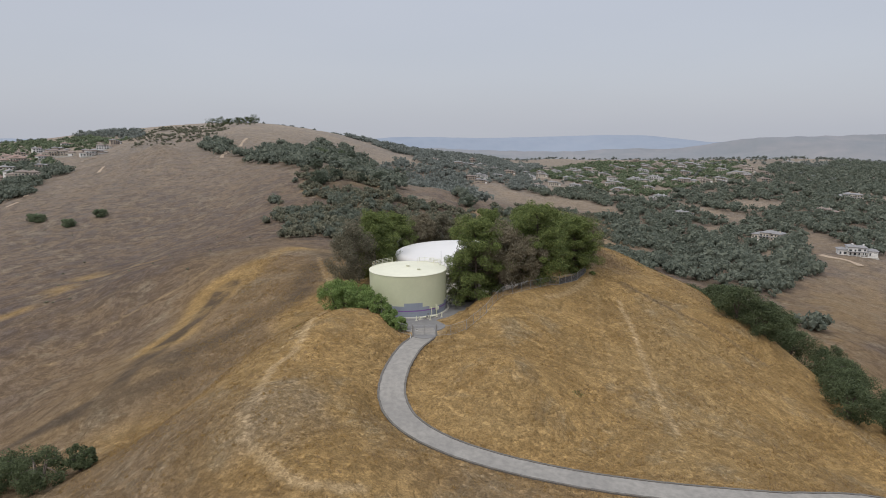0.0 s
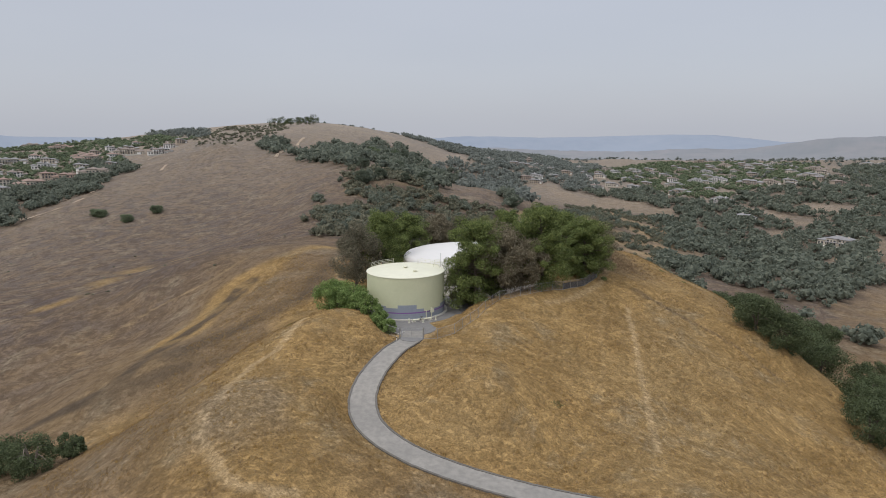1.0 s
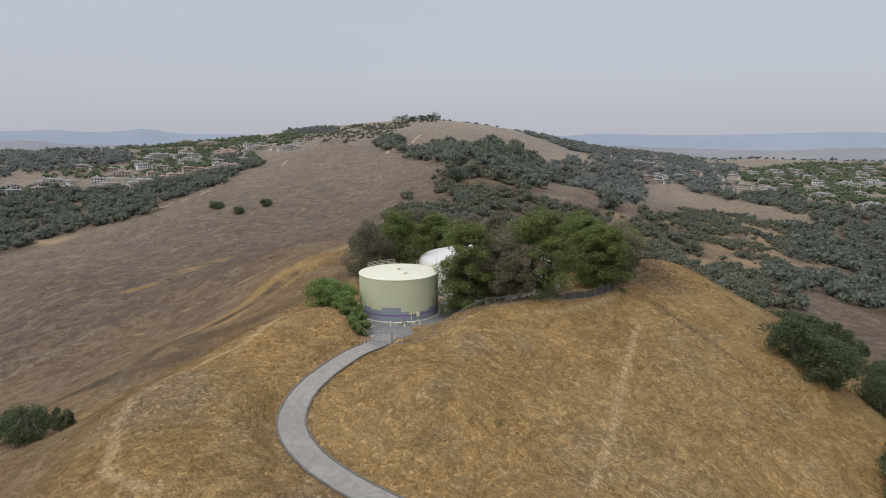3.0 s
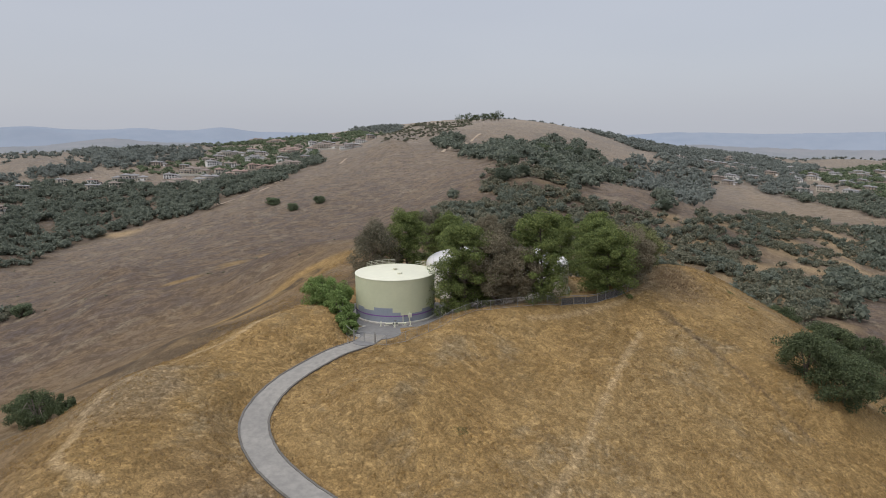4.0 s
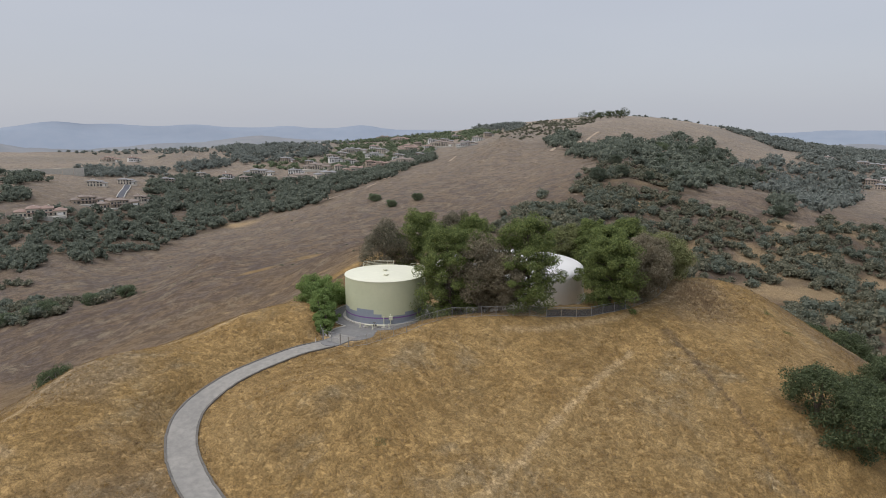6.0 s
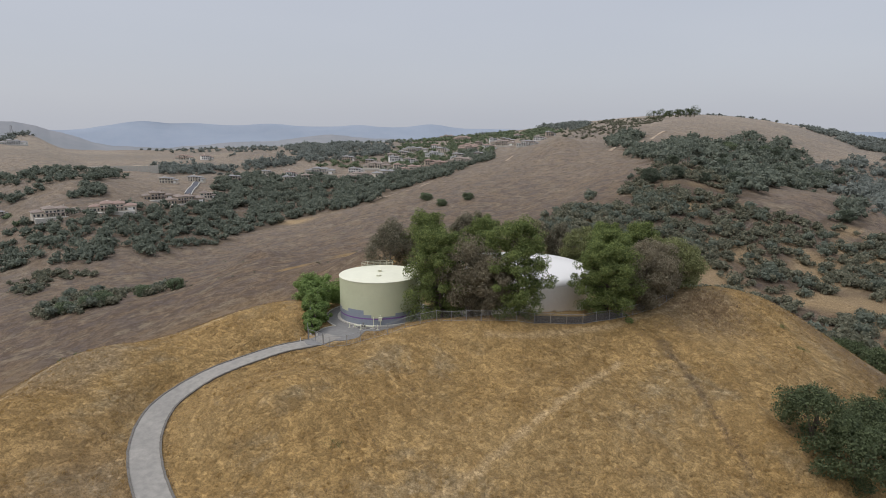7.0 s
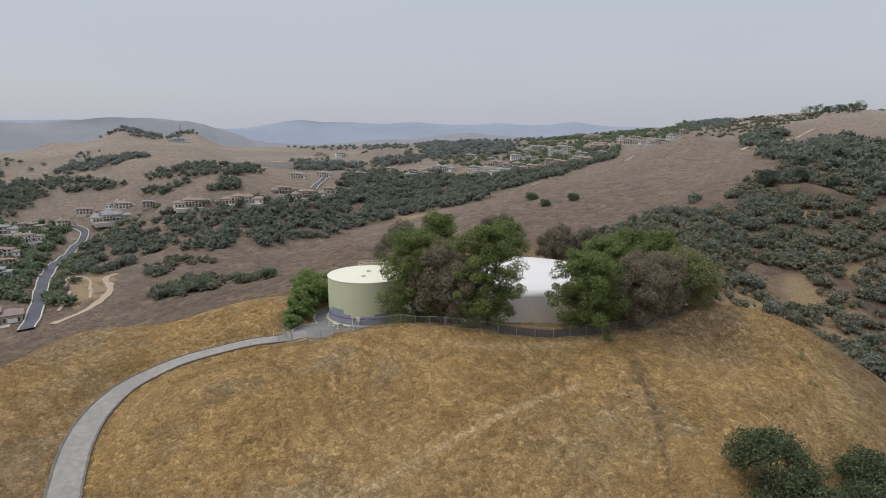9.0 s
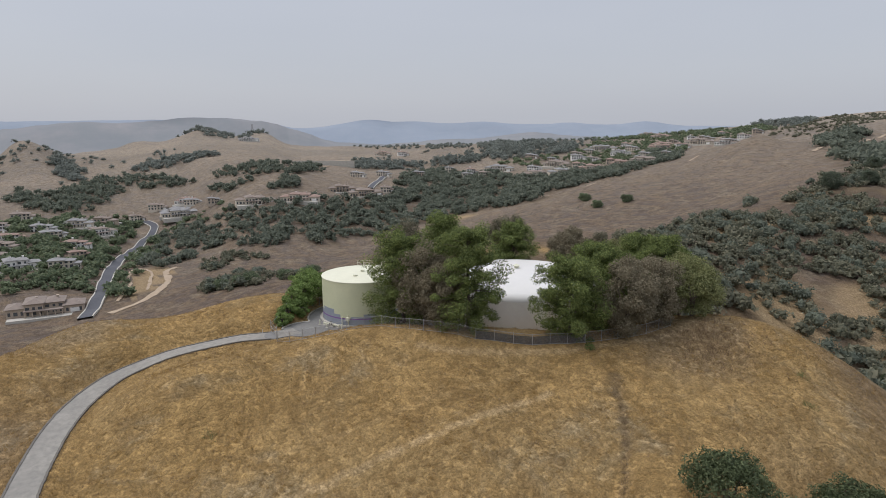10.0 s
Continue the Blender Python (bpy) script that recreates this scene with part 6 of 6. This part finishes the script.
tufts(g[::2], 0.24, 4, 0.15, straw_m, "grass", "tufts of dry straw-coloured grass on the knoll", 504)
tufts(g[1::6], 0.26, 5, 0.22, weed_m, "weeds", "small brown weeds among the dry grass", 505)
tufts(g[1::2], 0.2, 3, 0.2, straw_m, "grass", "tufts of dry straw-coloured grass on the knoll", 501)
lumpy = np.sin(g[:, 0] * 0.33 + 1.6 * np.sin(g[:, 1] * 0.21)) * np.sin(g[:, 1] * 0.37 + 1.3 * np.sin(g[:, 0] * 0.17))
tussock = g[(lumpy > 0.0 + rng.normal(0, 0.45, len(g))) & (rng.random(len(g)) < 0.26)]
tufts(tussock[::2], 0.34, 13, 0.20, straw_m, "grass", "thick straw-coloured tussocks on the knoll", 507)
tufts(tussock[1::2], 0.30, 11, 0.22, weed_m, "grass", "brown flattened tussocks on the knoll", 508)
g = np.column_stack([48 + rng.normal(0, 3.6, 650), 188 + rng.normal(0, 4.2, 650)])
tufts(g[np.hypot(g[:, 0] - 40, g[:, 1] - 190) > 3], 0.6, 5, 0.2, weed_m, "weeds", "patch of dead brown weeds on the crest", 502)
g = np.concatenate([offset_line(road_line[10:], s * (ROAD_HALF + 0.5))[:, :2] for s in (-1, 1)])
g = np.repeat(g, 3, axis=0) + rng.normal(0, 0.25, (len(g) * 3, 2))
tufts(g[near_line(g[:, 0], g[:, 1], ROAD_LINE, 9)[0] > ROAD_HALF + 0.2], 0.3, 4, 0.1, weed_m, "weeds", "brown weeds along the road kerb", 503)
g = np.repeat(trail_line("rill", 0.4)[1][:, :2], 5, axis=0)
g = g + rng.normal(0, 0.3, g.shape)
tufts(g, 0.34, 4, 0.12, weed_m, "weeds", "dark weeds in a narrow washed-out rill", 506)
for x, y in ((23.6, 106.8), (61.0, 196.0), (66.0, 190.0), (-30.0, 128.0)):
    g = np.array([x, y]) + rng.normal(0, 0.5, (40, 2))
    tufts(g, 0.3, 6, 0.15, broad_m, "weeds", "small patch of green weeds in dry grass", 510)


# ---- houses ----
HOUSE_WALLS = [surface("cream_stucco", (0.64, 0.57, 0.47), (0.56, 0.50, 0.41), 0.3, (0.36, 0.32, 0.27), 2, 0.3, rough=0.9),
               surface("white_stucco", (0.78, 0.76, 0.72), (0.71, 0.69, 0.65), 0.3, (0.46, 0.44, 0.41), 2, 0.3, rough=0.9),
               surface("tan_stucco", (0.47, 0.39, 0.31), (0.40, 0.33, 0.26), 0.3, (0.27, 0.22, 0.175), 2, 0.3, rough=0.9)]
HOUSE_ROOFS = [surface("brown_roof_tiles", (0.215, 0.172, 0.146), (0.160, 0.130, 0.112), 0.4, (0.27, 0.22, 0.18), 3, 0.5, rough=0.9, bump=0.4),
               surface("grey_roof_tiles", (0.23, 0.225, 0.222), (0.175, 0.173, 0.171), 0.4, (0.28, 0.272, 0.265), 3, 0.5, rough=0.9, bump=0.4),
               surface("pinkish_clay_tiles", (0.255, 0.172, 0.138), (0.200, 0.138, 0.112), 0.4, (0.30, 0.22, 0.18), 3, 0.5, rough=0.9, bump=0.4)]
pane_m, _n, _l, _p = nodes_of("dark_window_glass")
_p.inputs["Base Color"].default_value = (0.07, 0.075, 0.08, 1)
_p.inputs["Roughness"].default_value = 0.12


def hip_roof(bm, x0, y0, x1, y1, z, rise, over=0.6):
    x0, y0, x1, y1 = x0 - over, y0 - over, x1 + over, y1 + over
    w, d = x1 - x0, y1 - y0
    k = min(w, d) / 2
    if w > d:
        ra, rb = (x0 + k, (y0 + y1) / 2), (x1 - k, (y0 + y1) / 2)
    else:
        ra, rb = ((x0 + x1) / 2, y0 + k), ((x0 + x1) / 2, y1 - k)
    lo = [bm.verts.new(p) for p in ((x0, y0, z), (x1, y0, z), (x1, y1, z), (x0, y1, z))]
    up = [bm.verts.new((p.co.x, p.co.y, z + 0.25)) for p in lo]
    a, b = bm.verts.new((*ra, z + 0.25 + rise)), bm.verts.new((*rb, z + 0.25 + rise))
    bm.faces.new(lo[::-1])
    for i in range(4):
        bm.faces.new((lo[i], lo[(i + 1) % 4], up[(i + 1) % 4], up[i]))
    if w > d:
        bm.faces.new((up[0], up[1], b, a)), bm.faces.new((up[1], up[2], b)), bm.faces.new((up[2], up[3], a, b)), bm.faces.new((up[3], up[0], a))
    else:
        bm.faces.new((up[0], up[1], a)), bm.faces.new((up[1], up[2], b, a)), bm.faces.new((up[2], up[3], b)), bm.faces.new((up[3], up[0], a, b))


def house(w, wall_m, roof_m, label, seed, group="houses in the valley"):
    """A hillside villa of joined wings: walls with a plinth, hipped roofs, windows, chimneys, loggia, terrace and a garage."""
    rng = np.random.default_rng(seed)
    t = thing("house", label, "house", group)
    d = w * rng.uniform(0.42, 0.55)
    if w > 26:
        blocks = [(-w / 2, -d * 0.36, -w * 0.26, d * 0.42, 4.2), (-w * 0.26, -d / 2, -w * 0.02, d / 2, 6.8), (-w * 0.02, -d * 0.3, w * 0.24, d * 0.5, 6.0), (w * 0.24, -d * 0.46, w / 2, d * 0.3, 4.0)]
    else:
        blocks = [(-w / 2, -d / 2, -w * 0.02, d * 0.4, 6.0), (-w * 0.02, -d * 0.34, w * 0.3, d * 0.5, 5.2), (w * 0.3, -d * 0.5, w / 2, d * 0.3, 3.4)]
    for x0, y0, x1, y1, h in blocks:
        bm = bmesh.new()
        box(bm, x0, y0, -3.0, x1, y1, h, 0.05)
        body = part("wall", bm, wall_m, t)
        bm = bmesh.new()
        hip_roof(bm, x0, y0, x1, y1, h, min(x1 - x0, y1 - y0) * 0.2, 0.8)
        part("roof", bm, roof_m, t)
        floors = 2 if h > 5 else 1
        for fl in range(floors):
            n = max(2, int((x1 - x0) / 2.9))
            for yy in (y0, y1):
                for k in range(n):
                    cx = x0 + (x1 - x0) * (k + 0.5) / n
                    ww, tall = 1.3 + 0.7 * ((k + fl) % 2), 1.5 + 0.6 * (fl == 0)
                    bm = bmesh.new()
                    box(bm, cx - ww / 2, yy - 0.06, 0.5 + 3.1 * fl, cx + ww / 2, yy + 0.06, 0.5 + tall + 3.1 * fl)
                    part("window", bm, pane_m, body)
    for share in (-0.12, 0.16) if w > 26 else (-0.2,):
        bm = bmesh.new()
        cx = w * share
        box(bm, cx - 0.6, 0.0, 4.0, cx + 0.6, 1.1, 8.8, 0.04)
        box(bm, cx - 0.72, -0.12, 8.6, cx + 0.72, 1.22, 8.9, 0.03)
        part("chimney", bm, wall_m, t)
    bm = bmesh.new()
    box(bm, w * 0.32, blocks[-1][1] - 0.08, 0.0, w * 0.32 + min(4.6, w * 0.15), blocks[-1][1] + 0.05, 2.4, 0.02)
    part("garage_door", bm, HOUSE_WALLS[1], t)
    if w > 26:
        for yy, out in ((-d / 2, -1), (d / 2, 1)):
            for k in range(6):
                x = -w * 0.25 + k * w * 0.095
                bm = bmesh.new()
                tube(bm, (x, yy + out * 2.6, -1.0), (x, yy + out * 2.6, 3.0), 0.26, 8)
                part("veranda_column", bm, wall_m, t)
            bm = bmesh.new()
            box(bm, -w * 0.27, min(yy, yy + out * 3.0), 3.0, w * 0.24, max(yy, yy + out * 3.0), 3.5, 0.03)
            part("veranda_roof", bm, roof_m, t)
            bm = bmesh.new()
            box(bm, -w * 0.48, min(yy + out * 0.2, yy + out * 6.0), -4.5, w * 0.48, max(yy + out * 0.2, yy + out * 6.0), -0.2, 0.04)
            part("terrace", bm, concrete_m, t, "pale terrace on a retaining wall")
    return t


KINDS = {}
WORDS_W, WORDS_R = ("cream", "white", "tan"), ("brown", "grey", "clay")
for i, (x, y, w, bearing) in enumerate(ALL_HOUSES):
    size = 15 if w < 18 else 20 if w < 22 else 28 if w < 30 else 38
    iw, ir = (i * 7 + x) % 3, (i * 5 + y) % 3
    if x > 0:
        ir = (0, 1, 1)[ir]
    if size == 38 and iw == 1:
        iw = 0
    if x == -300:
        iw, ir = 2, 0
    if x == -1130:
        iw, ir = 1, 1
    key = (size, iw, ir)
    around = [ground_z(x + 0.4 * size * math.cos(q), y + 0.4 * size * math.sin(q)) for q in np.arange(0, 6.2, 0.8)]
    z = 0.5 * min(around) + 0.5 * max(around) + 0.5
    m = Matrix.Translation((x, y, z)) @ Matrix.Rotation(radians(bearing - 90 + ((i * 37) % 50 - 25)), 4, "Z")
    if key in KINDS:
        h = copy_thing(KINDS[key], m)
    else:
        h = house(size, HOUSE_WALLS[iw], HOUSE_ROOFS[ir], f"{'large' if size > 25 else 'hillside'} {WORDS_W[iw]} stucco house with {WORDS_R[ir]} tiled hip roof", 600 + i)
        h.matrix_basis = m
        KINDS[key] = h


# ---- far structures ----
def pylon(x, y, high):
    t = thing("transmission_tower", "thin grey lattice transmission tower on a far hill", "tower", "towers on the skyline", at=(x, y, ground_z(x, y) - 1))
    for sx in (-1, 1):
        for sy in (-1, 1):
            bm = bmesh.new()
            tube(bm, (sx * 4, sy * 4, 0), (sx * 0.8, sy * 0.8, high), 0.16, 5)
            part("leg", bm, dark_steel_m, t)
    for k, (z, w) in enumerate(((high * 0.7, 7), (high * 0.82, 6), (high * 0.94, 5))):
        bm = bmesh.new()
        tube(bm, (-w, 0, z), (w, 0, z), 0.14, 5)
        part("cross_arm", bm, dark_steel_m, t)
    for z0 in np.linspace(0, high * 0.85, 6):
        bm = bmesh.new()
        q0, q1 = 4 - 3.2 * z0 / high, 4 - 3.2 * (z0 + high * 0.14) / high
        tube(bm, (-q0, -q0, z0), (q1, -q1, z0 + high * 0.14), 0.1, 5)
        tube(bm, (q0, -q0, z0), (-q1, -q1, z0 + high * 0.14), 0.1, 5)
        part("brace", bm, dark_steel_m, t)


pylon(-1400, 440, 34)
wall_t = thing("retaining_wall", "long pale concrete retaining wall on the far slope", "wall", at=(-790, 385, ground_z(-790, 385)), turn=radians(62))
for k in range(10):
    bm = bmesh.new()
    box(bm, -60 + k * 12, -0.5, -6, -60.3 + (k + 1) * 12, 0.5, 4.5, 0.05)
    part("wall_panel", bm, concrete_m, wall_t)
